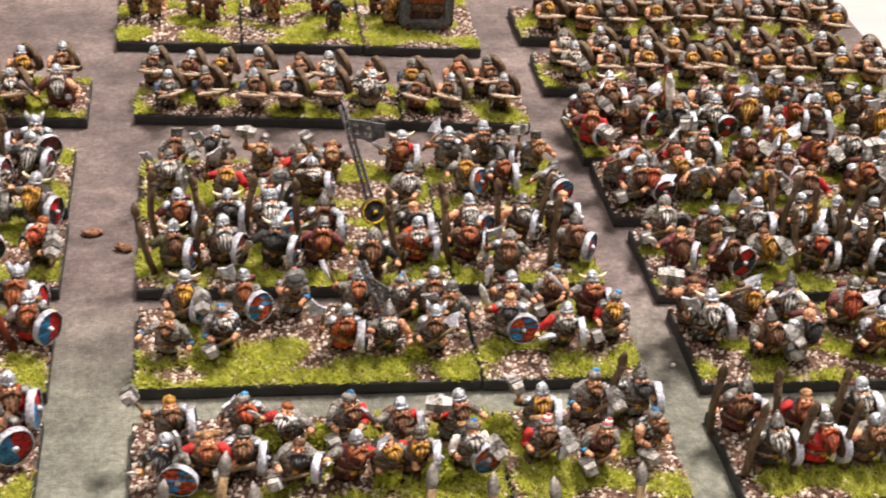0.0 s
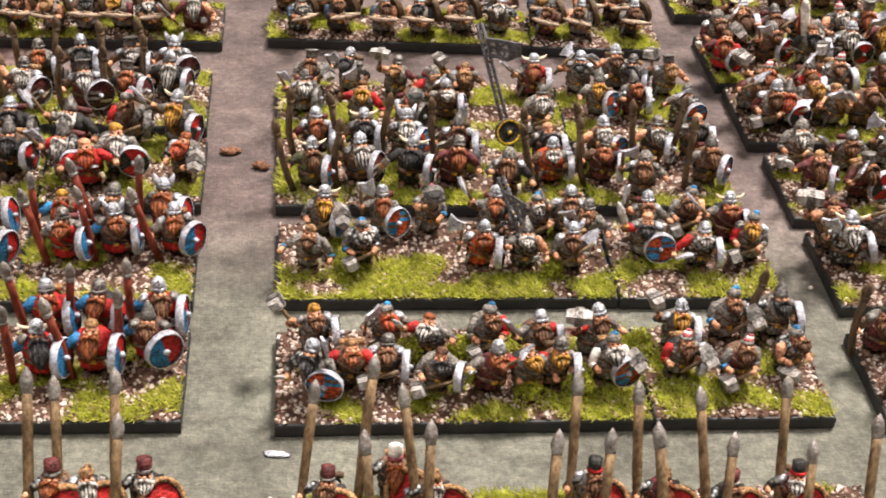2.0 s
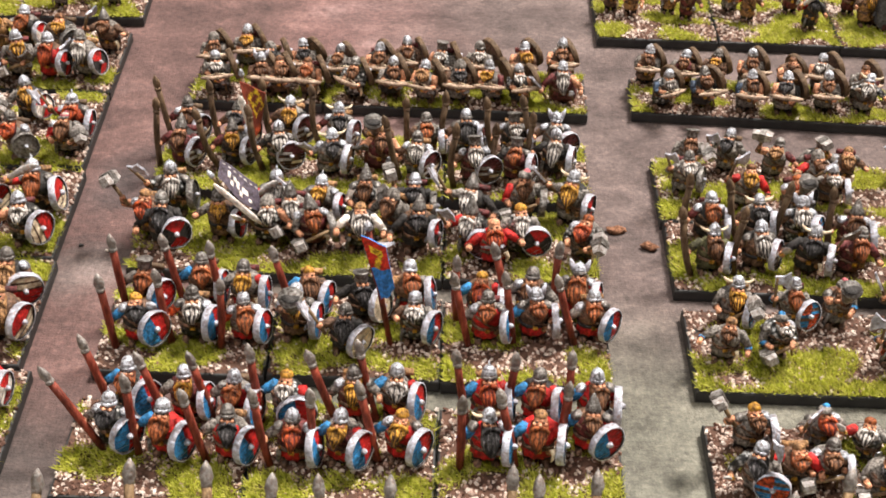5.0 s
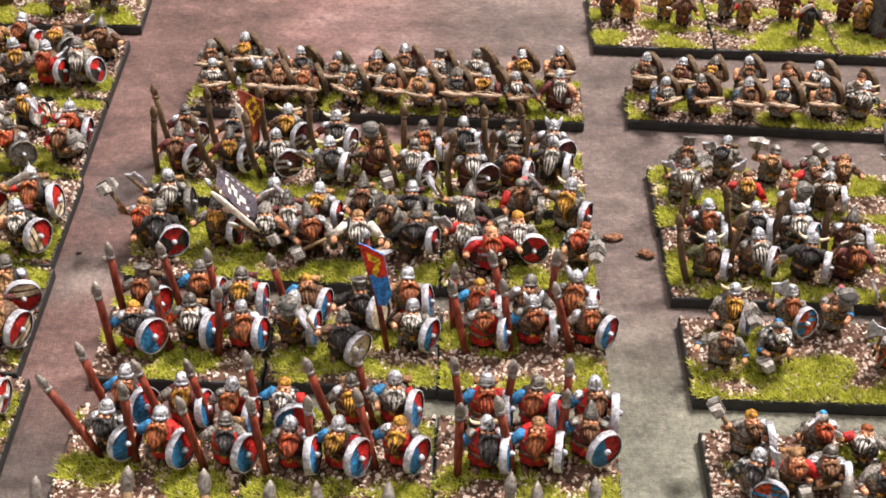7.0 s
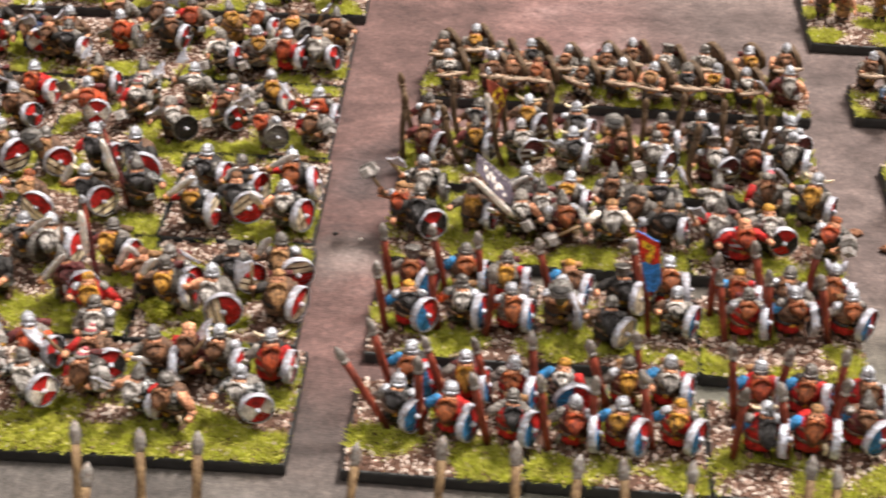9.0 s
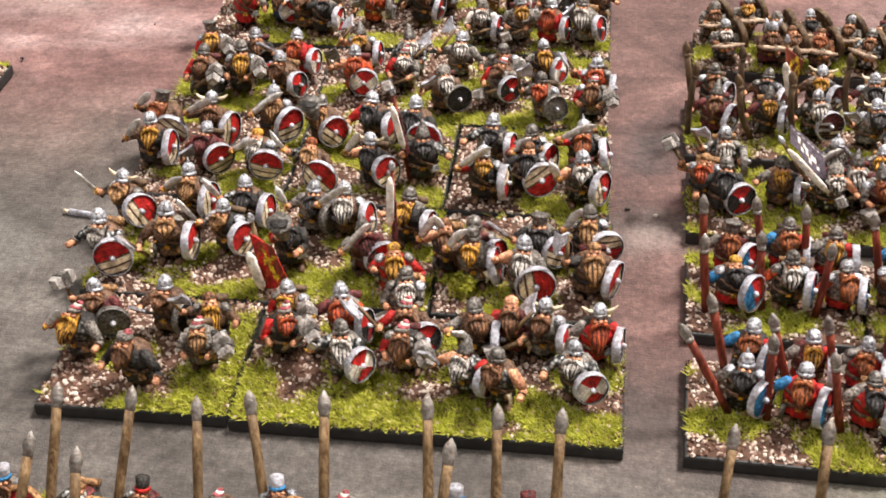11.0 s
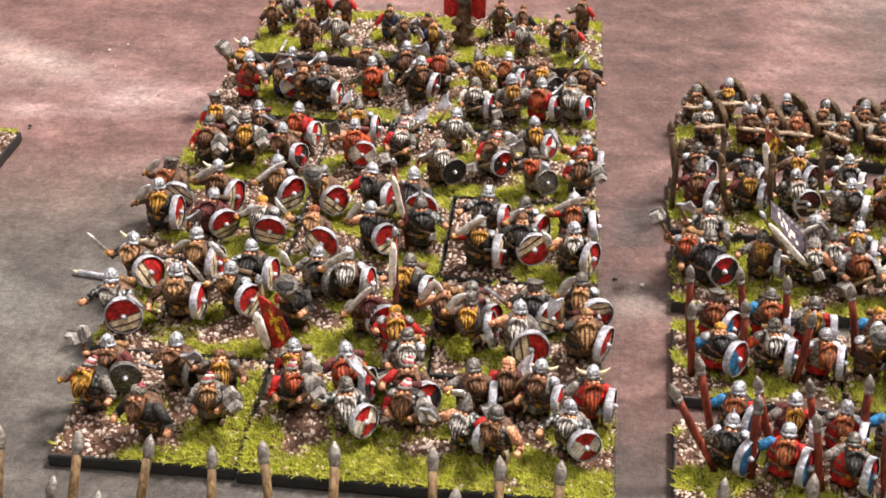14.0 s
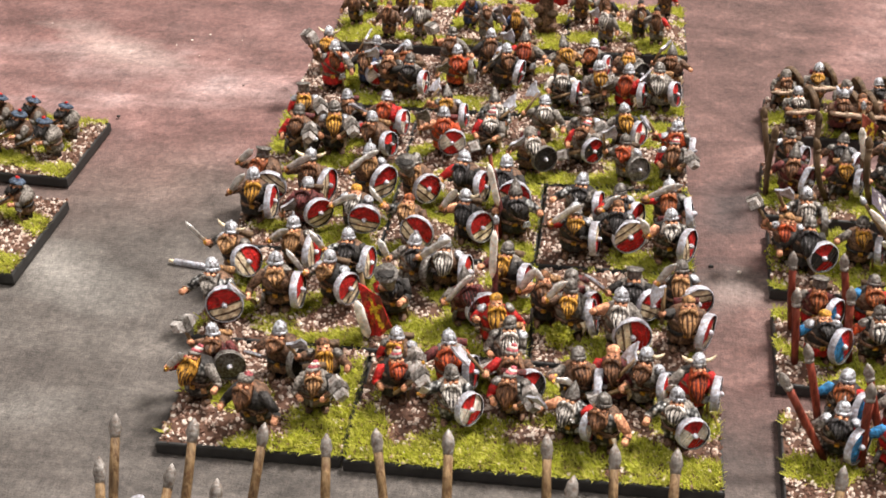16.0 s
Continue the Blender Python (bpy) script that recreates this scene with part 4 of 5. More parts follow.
# the blocks of stands, from the west to the east
ROOTS = {}
ROOTS["A1"] = unit("crew", -14.80, 4.42, [4.1, 4.1, 4.1], 4.0, 3.0, "stands of the west block", 100, """
0.74 1.50 none mouse mouse brown brown brown -
1.08 2.60 none mouse hoary grey brown dark -
2.21 2.73 none mouse mouse brown grey red -
3.09 2.45 none mouse mouse maroon dark red -
3.16 0.54 none grey hoary grey grey grey -
2.05 0.45 none brown mouse brown brown brown -
4.80 1.51 none green mouse navy red grey -
5.47 0.45 none grey mouse grey brown dark -
6.19 1.03 none dark mouse brown grey dark -
6.59 0.45 none mouse blond brown navy grey -
8.67 2.35 none mouse mouse brown grey dark -
9.55 1.89 none mouse mouse brown grey dark -
9.60 0.63 none mouse hoary grey red grey -
10.72 1.30 none dark mouse dark brown dark -
11.64 3.04 none mouse mouse brown grey red -
11.32 0.83 none dark mouse grey grey red -
""")
ROOTS["A2"] = unit("axe", -14.95, -0.20, [8.3, 4.15], 3.8, 2.0, "stands of the west block", 110, """
0.90 2.32 axe horned blond dark grey dark -
2.39 1.71 axe dome black navy dark dark -
3.57 1.66 axe dome ginger brown brown brown -
4.72 3.03 hammer iron mouse grey skin grey -
6.06 2.80 none dome mouse dark dark dark redblack turn=30
7.26 2.56 axe cone fox brown red grey -
8.35 2.34 none cone blond tan grey tan -
9.49 2.65 none dome ginger dark grey dark redwhite turn=75
10.66 2.41 maul mouse blond grey brown grey dark turn=40
12.12 2.41 axe cone mouse brown brown brown -
1.16 0.95 hammer dome ginger red brown grey -
2.32 1.30 none pot mouse navy dark navy redwhite turn=30
3.03 0.85 axe mouse mouse brown brown brown -
3.67 0.71 none iron black dark dark dark redwhite turn=70
5.14 1.52 none dome fox orange brown orange grey turn=75
6.63 1.68 none dome mouse dark dark dark redblack turn=45
8.30 0.57 maul hood hoary mail white white rim turn=78
9.67 0.75 maul dome blond grey grey grey -
10.62 0.69 none dome fox red grey red rim turn=78
11.73 0.84 none iron hoary grey grey grey rim turn=78
""")
ROOTS["A3"] = unit("axe", -14.80, -4.40, [4.15, 8.3], 4.0, 2.0, "stands of the west block", 120, """
0.95 2.37 maul pot blond brown red grey -
2.30 2.37 none dome mouse dark dark dark dark turn=20
3.49 2.29 none dome fox red brown red redwhite turn=70
5.27 2.87 axe cone blond brown skin brown rim turn=75
6.74 2.44 greataxe cone hoary mail mail mail -
8.13 2.62 axe dome hoary grey grey grey -
9.44 2.22 maul iron mouse grey grey grey -
10.60 2.44 none dome blond dark grey dark redwhite turn=40
11.98 1.48 axe spiked fox orange red grey rim turn=70
0.98 0.86 maul iron mouse dark red dark dark turn=70
2.01 1.15 maul iron blond dark brown dark -
3.40 1.01 none dome mouse brown red brown rim turn=75
5.31 1.42 none dome fox orange skin orange redwhite turn=10
6.63 1.69 maul striped hoary darkmail red grey -
7.90 0.64 none hood hoary brown brown brown dark turn=15
9.36 1.30 maul striped mouse grey red grey redblack turn=40
10.79 0.45 axe iron fox grey grey grey iron turn=40
11.98 0.70 maul striped mouse grey red grey -
""")
ROOTS["A4"] = unit("sword", -14.60, -8.50, [4.15, 4.15, 4.15], 4.0, 2.0, "stands of the west block", 130, """
0.57 2.53 sword pot ginger brown brown brown halves turn=12 spin=150
1.85 2.40 sword horned mouse brown brown brown halves turn=58 spin=-90
3.38 2.80 sword spiked tan brown brown brown halves turn=30 spin=8
4.78 2.78 horn iron tan brown brown brown halves turn=40 spin=-40
6.25 2.88 none dome black dark red dark halves turn=80
7.47 2.60 none dome black dark mail dark halves turn=20 spin=-45
9.34 2.17 none dome black grey mail grey halves turn=84
10.37 1.67 sword iron black dark red dark halves turn=30
11.82 1.99 sword spiked ginger dark red dark rim turn=80
0.45 1.29 sword dome blond dark brown dark halves turn=80
1.98 1.21 none dome maroon maroon maroon maroon halves turn=38 spin=12
3.35 1.11 sword blond hoary dark dark dark halves turn=8
5.05 0.65 sword ginger tan brown mail brown halves turn=15 spin=-40
6.51 0.87 sword horned black dark skin dark halves turn=42 spin=16
7.69 1.20 standard cone black dark dark mail -
9.34 0.55 sword spiked blond dark red dark halves turn=70 spin=180
10.39 1.01 none mouse black darkmail dark mail halves turn=16 spin=-135
11.76 0.60 sword dome hoary darkmail skin darkmail halves turn=45 spin=-95
""")
ROOTS["A5"] = unit("sword", -14.30, -12.60, [8.3, 4.15], 4.0, 2.0, "stands of the west block", 140, """
0.55 2.76 sword horned tan brown mail grey halves turn=60 spin=-90
1.98 3.21 sword spiked tan brown grey brown halves turn=62 spin=-92
3.47 2.90 sword dome black dark mail dark halves turn=58 spin=-88
5.08 2.84 sword dome black grey grey dark iron turn=55
6.00 2.81 sword dome hoary brown maroon brown rim turn=75
7.55 2.57 none iron blond dark maroon dark rim turn=78
8.68 1.54 sword mouse mouse dark skin dark -
9.35 1.74 sword iron maroon maroon maroon maroon halves turn=66 spin=-90
10.75 2.16 axe pot black dark dark dark halves turn=34 spin=-55
11.88 2.31 sword iron tan dark brown brown halves turn=20 spin=170
0.60 0.87 none dome grey mail mail mail halves turn=18 spin=5
1.91 1.40 none dome tan brown brown brown halves turn=74
3.28 1.82 sword dome tan dark mail dark halves turn=64 spin=20
4.89 1.37 horn mouse black dark red dark -
6.66 1.40 sword cone maroon maroon grey maroon halves turn=12 spin=-70
7.47 0.57 standard blond blond red red red -
9.25 1.14 sword iron blond grey brown grey halves turn=78 spin=-90
10.49 0.84 none dome hoary grey skin grey halves turn=16 spin=-90
11.93 1.02 axe tan tan brown dark brown halves turn=45 spin=22
""")
ROOTS["A6"] = unit("axe", -13.85, -16.50, [4.2, 8.25], 3.8, 2.0, "stands of the west block", 150, """
0.95 2.49 hammer dome mouse maroon brown maroon iron turn=20
2.31 2.60 none dome mouse brown brown brown dark turn=62
3.44 2.28 axe mouse blond brown brown brown -
5.09 3.07 maul dome blond brown red grey -
6.33 2.74 none dome fox orange maroon orange rim turn=72
7.45 3.55 maul iron hoary grey grey grey -
7.80 2.62 axe striped mouse brown red brown redblack turn=25
9.19 2.48 none iron mouse brown grey brown redwhite turn=70
10.07 2.70 maul skin mouse maroon red maroon -
10.67 2.67 axe horned mouse grey grey grey redwhite turn=68
11.78 2.61 none horned fox red grey red redwhite turn=68
0.63 1.54 sword striped blond darkmail red grey -
2.18 0.82 none redcap mouse dark dark dark -
3.37 1.56 maul striped tan grey grey dark -
5.03 2.17 maul striped fox dark red grey -
6.50 1.55 none iron hoary mail mail mail redwhite turn=40
7.81 1.97 maul striped mouse darkmail red grey -
9.14 1.40 none cone hoary mail skin mail redwhite turn=75
9.88 1.11 none iron mouse darkmail red skin -
11.51 1.50 none dome hoary mail mail mail redwhite turn=25
""")
ROOTS["B1"] = unit("crossbow", 0.00, 0.00, [4, 8], 2.4, 0.0, "stands of the middle block", 160, """
0.47 1.89 crossbow hood mouse brown grey grey -
1.47 2.15 crossbow dome blond grey grey grey -
2.43 1.51 crossbow hood black dark grey grey -
3.37 1.58 crossbow dome black grey skin grey -
4.38 1.41 crossbow dome mouse grey grey grey -
5.53 1.51 crossbow dome mouse brown skin brown -
6.58 1.85 crossbow dome mouse grey brown brown -
7.63 1.57 crossbow pot hoary mail skin grey -
8.75 1.77 crossbow iron hoary grey grey grey -
10.02 1.87 crossbow dome blond brown skin brown -
11.15 1.96 crossbow dome mouse brown skin skin -
0.86 0.56 crossbow dome hoary mail grey grey -
2.13 0.49 crossbow winged mouse maroon brown brown -
3.64 0.45 crossbow mouse ginger brown brown skin -
2.63 0.45 crossbow mouse mouse brown brown brown -
4.94 0.45 crossbow iron mouse mail mail mail -
6.01 0.62 crossbow dome mouse dark grey skin -
7.12 0.45 crossbow dome tan grey skin skin -
8.05 0.45 crossbow hood black grey brown brown -
9.15 0.63 crossbow dome blond grey skin maroon -
9.99 0.46 crossbow dome hoary dark mail skin -
11.30 0.63 none dome hoary maroon maroon skin - cloak=maroon
""")
ROOTS["B2"] = unit("darkspear", -0.20, -4.80, [8, 4], 3.0, 0.0, "stands of the middle block", 170, """
0.68 2.39 darkspear iron mouse dark maroon dark dark turn=60
2.14 2.25 darkspear iron black maroon brown brown dark turn=70
3.59 2.52 darkspear horned blond dark brown dark brown turn=50
4.96 2.31 darkspear horned black grey maroon dark dark turn=70
6.13 1.94 horn blond blond maroon brown brown -
7.43 2.10 darkspear iron ginger grey brown grey dark turn=75
8.54 2.27 darkspear dome black darkmail brown dark dark turn=70
9.89 2.28 darkspear pot hoary dark brown dark grey turn=75
11.08 2.31 darkspear winged hoary grey brown grey brown turn=30
0.72 1.15 darkspear cone mouse maroon maroon maroon dark turn=65
2.10 1.25 darkspear cone blond dark maroon dark brown turn=55
3.38 1.23 darkspear dome hoary darkmail dark dark brown turn=15
4.77 0.95 axe horned black grey grey grey tan turn=60
6.14 1.26 none tan mouse maroon skin skin - cloak=maroon
7.24 0.99 darkspear iron hoary grey brown grey brown turn=50
8.79 0.87 darkspear pot hoary maroon brown dark brown turn=20
9.95 1.01 darkspear pot ginger maroon dark dark dark turn=70
11.05 1.41 darkspear dome hoary dark dark dark dark turn=78
""")
ROOTS["B3"] = unit("axe", -0.15, -8.35, [8, 4], 3.0, 0.0, "stands of the middle block", 180, """
0.41 1.46 hammer tan fox brown skin skin -
0.85 2.46 axe dome hoary mail mail mail dark turn=78
3.50 2.33 sword spiked hoary mail red mail -
4.14 1.72 maul cone hoary grey grey grey -
4.77 2.42 axe spiked blond grey grey grey redblack turn=78
5.87 2.50 maul cone mouse mail white white -
6.72 1.95 none hood mouse grey grey grey -
7.21 2.46 hammer dome black dark dark dark iron turn=75
8.79 2.39 axe cone hoary dark grey dark -
10.02 2.75 maul redcap mouse grey red grey grey turn=75
11.31 2.67 axe horned blond grey grey grey redblack turn=70
0.84 0.99 none iron black dark dark dark redblack turn=15
2.30 1.41 none iron blond brown grey dark redblack turn=65
3.44 1.34 none hood hoary mail grey skin -
4.67 1.25 maul cone ginger maroon grey maroon grey turn=82
5.82 1.20 none tan hoary darkmail white white -
7.26 1.25 none cone black dark dark dark redblack turn=60
8.80 1.11 axe cone hoary darkmail red dark maroon turn=20
9.27 0.75 none skin fox red red red -
9.99 1.19 none blond hoary mail grey grey redblack turn=2
11.60 1.05 maul ginger fox darkmail mail mail -
""")
ROOTS["B4"] = unit("spear", -0.15, -12.20, [4, 4, 4], 3.0, 0.0, "stands of the middle block", 190, """
0.95 2.32 spear pot ginger maroon grey maroon bluered turn=50
2.24 2.63 spear iron ginger brown blue red bluered turn=75
3.29 2.41 spear iron blond grey grey red bluered turn=80
4.82 2.35 spear blond mouse brown blue brown bluered turn=55
6.15 2.22 none pot black dark dark dark cream turn=40
7.23 2.49 spear dome ginger brown tan grey rim turn=80
8.99 2.45 spear blond fox brown blue red bluered turn=70
10.20 2.41 spear iron mouse darkmail grey grey -
11.32 2.68 spear winged ginger brown grey red rim turn=82
0.97 1.08 spear blond black dark blue red bluered turn=35
2.24 1.26 spear iron hoary darkmail orange grey bluered turn=60
3.43 1.23 spear dome ginger grey orange red bluered turn=55
4.59 1.35 horn dome blond brown brown red bluered turn=65
5.79 0.92 axe iron black dark brown dark cream turn=45
7.41 1.42 standard dome hoary mail brown grey bluered turn=45
9.12 1.55 spear iron ginger red grey red bluered turn=60
10.25 1.71 spear winged ginger brown blue red bluered turn=70
11.61 1.79 spear dome ginger brown grey brown bluered turn=30
""")
ROOTS["B5"] = unit("spear", -0.15, -16.10, [4, 4, 4], 3.0, 0.0, "stands of the middle block", 200, """
1.30 2.68 spear dome ginger darkmail blue red bluered turn=55
2.52 2.53 spear dome blond maroon grey red bluered turn=70
3.63 2.45 spear dome ginger red grey red bluered turn=65
4.76 2.48 spear blond hoary mail blue red bluered turn=20
6.18 2.66 spear iron blond maroon grey grey -
7.12 2.75 spear dome hoary grey blue red bluered turn=72
9.12 2.75 spear spiked fox red blue red bluered turn=60
10.24 2.75 spear iron ginger red blue red rim turn=80
11.48 2.75 spear dome mouse red blue red bluered turn=68
1.13 1.59 spear spiked black darkmail grey red bluered turn=50 lean=30
2.30 1.40 spear dome ginger red blue red bluered turn=60
3.65 1.33 spear iron black red grey grey bluered turn=55
5.02 1.22 spear dome fox maroon grey red bluered turn=70
6.05 1.28 spear dome blond maroon blue red bluered turn=55
7.31 1.43 spear blond blond red blue red bluered turn=55
9.12 1.45 spear horned black red blue red bluered turn=58
10.22 1.52 spear tan ginger red blue red bluered turn=65
11.35 1.89 spear cone mouse maroon blue red bluered turn=28
""")
ROOTS["C0"] = unit("crew", 12.65, 4.95, [4, 4, 4], 4.0, 0.0, "stands of the east block", 210, """
0.57 1.89 none mouse mouse brown brown brown -
1.22 1.67 none mouse ginger tan brown skin -
2.52 1.91 none mouse blond tan green brown -
3.08 1.51 none mouse mouse maroon brown brown -
4.60 2.12 none mouse mouse grey grey red -
5.15 1.53 none mouse mouse tan red brown -
6.72 2.23 none mouse mouse maroon maroon maroon -
7.11 1.02 none mouse black dark red dark -
8.69 2.34 none mouse ginger maroon brown brown -
9.09 1.56 none mouse blond tan brown tan -
""")
ROOTS["C1"] = unit("crossbow", 13.40, 0.20, [8, 4], 2.1, -1.5, "stands of the east block", 220, """
0.46 1.77 crossbow dome mouse brown grey grey -
1.57 1.73 crossbow dome mouse maroon grey brown -
2.52 1.85 crossbow iron blond brown brown brown -
3.65 1.85 crossbow dome mouse grey skin grey -
4.77 1.55 crossbow mouse mouse brown skin brown -
5.92 1.81 crossbow dome hoary grey skin grey -
7.04 1.42 crossbow mouse mouse grey grey skin -
8.28 1.42 crossbow iron blond grey bluegrey brown -
9.74 1.65 crossbow mouse ginger brown skin grey -
10.74 1.71 crossbow iron mouse brown skin grey -
0.85 0.45 crossbow dome hoary mail bluegrey grey -
2.10 0.47 crossbow iron mouse dark bluegrey dark -
3.42 0.45 crossbow dome mouse grey bluegrey skin -
4.59 0.45 crossbow dome black grey skin dark -
5.85 0.68 crossbow dome mouse grey skin grey -
7.01 0.68 none horned hoary grey mail mail -
8.46 0.65 crossbow iron mouse maroon bluegrey brown -
9.52 0.71 crossbow dome mouse grey skin grey -
11.09 0.79 crossbow dome mouse dark grey grey -
""")
ROOTS["C2"] = unit("blueaxe", 13.70, -5.40, [8, 4], 3.0, 0.0, "stands of the east block", 230, """
0.88 2.54 maul pot mouse grey grey grey -
2.06 2.51 axe dome black grey mail grey -
3.32 2.38 hammer iron tan grey skin maroon -
4.42 2.14 none pot blond grey grey blue -
5.16 2.10 hammer tan tan brown skin brown -
7.12 2.37 axe horned ginger maroon grey red redblue turn=70
8.65 2.50 axe dome black grey skin grey -
9.72 2.75 axe dome mouse grey skin blue -
10.18 2.53 none iron black grey mail grey rim turn=80
11.12 2.46 hammer pot tan grey blue skin -
0.68 1.38 axe iron hoary grey grey grey grey turn=60
2.28 0.80 axe mouse blond grey red red -
3.54 0.59 horn ginger fox grey skin maroon dark turn=30
4.33 1.61 none hood mouse grey red grey -
4.69 1.15 axe dome hoary brown grey brown redblue turn=78
7.08 0.52 maul iron hoary grey grey grey -
9.05 1.29 none cone blond grey grey brown redblue turn=42
10.02 1.31 none cone ginger maroon mail maroon redblue turn=55
11.27 0.87 axe iron hoary mail blue mail redblue turn=25
""")
ROOTS["C3"] = unit("darkspear", 13.75, -8.45, [8, 4], 3.0, 0.0, "stands of the east block", 240, """
1.01 2.25 darkspear dome ginger dark maroon grey rim turn=70
2.25 2.26 darkspear horned black dark brown dark brown turn=62
3.36 2.19 darkspear winged hoary mail brown mail redblue turn=45
4.72 1.93 darkspear cone mouse maroon brown maroon rim turn=75
7.05 1.81 darkspear skin black dark dark dark rim turn=78
8.56 1.97 darkspear dome hoary brown skin brown redblue turn=30
10.03 2.07 darkspear iron hoary dark skin dark dark turn=60
11.16 2.28 darkspear skin black brown grey brown redblue turn=60
0.90 0.82 darkspear horned mouse green green green redblue turn=65
2.11 1.04 darkspear dome hoary brown brown brown grey turn=50
3.43 0.94 none horned black dark dark dark redblue turn=78
4.49 1.00 none iron ginger maroon maroon maroon -
5.88 0.45 standard hood mouse dark blue dark -
7.06 1.07 darkspear dome hoary orange brown grey rim turn=80
8.48 1.08 darkspear iron ginger maroon brown dark rim turn=80
9.43 0.45 axe hood mouse grey grey grey -
11.26 1.05 darkspear cone mouse brown blue brown redblue turn=48
""")
ROOTS["C4"] = unit("blueaxe", 13.85, -12.15, [8, 4], 3.0, 0.0, "stands of the east block", 250, """
1.07 2.48 maul horned blond grey grey grey redblue turn=60
2.58 2.48 axe dome ginger grey blue grey redblue turn=28
3.66 2.60 horn redcap mouse grey skin blue -
5.17 2.53 axe dome ginger grey grey brown dark turn=80
6.37 2.41 maul bluecap hoary grey grey grey -
7.09 2.53 axe dome mouse grey grey grey -
7.38 2.05 axe iron mouse grey grey grey -
8.96 2.33 axe dome mouse grey skin grey -
10.07 2.65 maul bluecap mouse brown grey skin -
11.09 2.28 axe horned ginger maroon grey maroon rim turn=80
0.73 1.19 none tan mouse grey blue blue -
1.98 1.43 maul bluecap hoary mail blue mail -
4.77 1.24 axe dome ginger orange blue orange rim turn=82
5.83 1.12 standard cone hoary darkmail grey skin -
7.01 1.12 greataxe winged mouse grey grey grey -
8.89 1.60 sword skin black grey red grey redblue turn=5
10.10 1.22 none dome hoary mail red mail rim turn=75
11.45 1.45 maul bluecap blond grey red grey -
""")
ROOTS["C5"] = unit("blueaxe", 13.85, -16.20, [8, 4], 3.0, 0.0, "stands of the east block", 260, """
0.85 2.32 hammer blond mouse grey skin grey rim turn=80
2.44 2.49 axe bluecap fox grey grey grey -
3.40 2.09 sword ginger hoary mail red grey -
4.65 2.26 maul bluecap mouse grey grey red -
5.74 2.05 axe dome mouse grey grey red redblue turn=75
6.93 2.07 hammer dome mouse grey red grey - face=25
8.88 2.30 hammer dome blond grey blue grey rim turn=80
10.05 2.58 maul bluecap mouse grey blue blue rim turn=80
11.26 2.68 darkspear cone black grey mail grey rim turn=80
0.90 1.03 none dome black grey mail grey redblue turn=8
1.57 1.25 axe tan ginger brown red red -
2.27 1.36 maul iron mouse grey grey brown rim turn=78
3.42 1.08 maul mouse black grey grey grey rim turn=80
4.51 0.96 none dome ginger maroon grey maroon -
5.39 0.99 axe tan blond grey red grey -
5.88 1.11 none iron blond brown red grey rim turn=80
7.16 1.23 maul bluecap hoary grey white white redblue turn=10
8.76 1.43 maul striped mouse grey red grey rim turn=80
9.96 1.22 maul striped mouse maroon blue grey -
11.27 1.58 maul bluecap mouse mail skin mail - face=20
""")
ROOTS["D1"] = unit("axe", 26.70, -2.15, [8, 4], 3.0, 0.0, "stands of the far east block", 270, """
0.30 1.92 maul hood mouse grey maroon grey -
0.30 0.71 none mouse ginger red maroon red redblack turn=30
0.92 2.14 axe tan mouse brown skin brown -
1.77 1.26 axe hood mouse brown brown brown redblack turn=20
3.07 1.12 none mouse black grey dark grey rim turn=78
4.31 1.32 none dome hoary mail mail mail redblack turn=12
5.48 1.53 axe dome blond brown maroon brown rim turn=80
6.88 1.56 none cone ginger red grey red rim turn=75
7.65 1.40 none dome mouse grey dark grey rim turn=75
""", fill=grid(9.0, 12.0, 3, (1.0, 2.2)) + grid(0.5, 9.0, 8, (2.35,)))
ROOTS["D2"] = unit("axe", 26.85, -5.30, [4, 8], 3.0, 0.0, "stands of the far east block", 280, """
0.30 1.67 axe mouse mouse grey maroon grey -
0.61 0.81 maul dome mouse grey maroon grey -
1.94 1.91 axe cone ginger red maroon red rim turn=78
1.88 1.12 maul mouse blond brown grey brown rim turn=80
2.56 0.89 axe tan tan grey skin grey -
3.38 0.83 axe mouse mouse brown skin brown -
4.16 0.45 maul mouse blond brown grey brown -
5.36 1.32 axe dome mouse grey maroon grey redblack turn=20
5.69 0.45 axe mouse mouse grey maroon red -
""", fill=grid(7.0, 12.0, 5, (0.9, 2.2)) + grid(2.5, 7.0, 4, (2.5,)) + [(0.9, 1.9), (1.0, 1.0)])
ROOTS["D3"] = unit("darkspear", 27.10, -8.90, [4, 8], 3.0, 0.0, "stands of the far east block", 290, """
0.51 2.37 maul hood hoary grey grey grey -
1.91 2.24 axe spiked mouse grey maroon grey -
3.11 2.43 axe dome hoary grey mail mail rim turn=80
4.56 2.52 darkspear dome hoary mail brown grey rim turn=75
0.75 1.07 none tan mouse maroon maroon maroon redblack turn=60
1.93 0.88 none pot mouse maroon maroon maroon redblack turn=2
3.08 1.14 maul mouse blond grey grey grey rim turn=80
""", fill=grid(4.2, 12.0, 8, (1.0, 2.4)))
ROOTS["D4"] = unit("axe", 27.20, -12.50, [8, 4], 3.0, 0.0, "stands of the far east block", 300, """
0.30 2.20 hammer mouse mouse brown skin grey -
1.64 2.36 axe dome blond grey grey grey -
2.68 2.16 axe cone hoary mail white white -
0.49 1.57 axe horned hoary mail mail mail redblack turn=75
1.84 1.09 maul cone mouse brown grey grey rim turn=75
2.71 1.19 maul skin black grey skin grey -
""", fill=grid(3.9, 12.0, 8, (1.1, 2.4)))
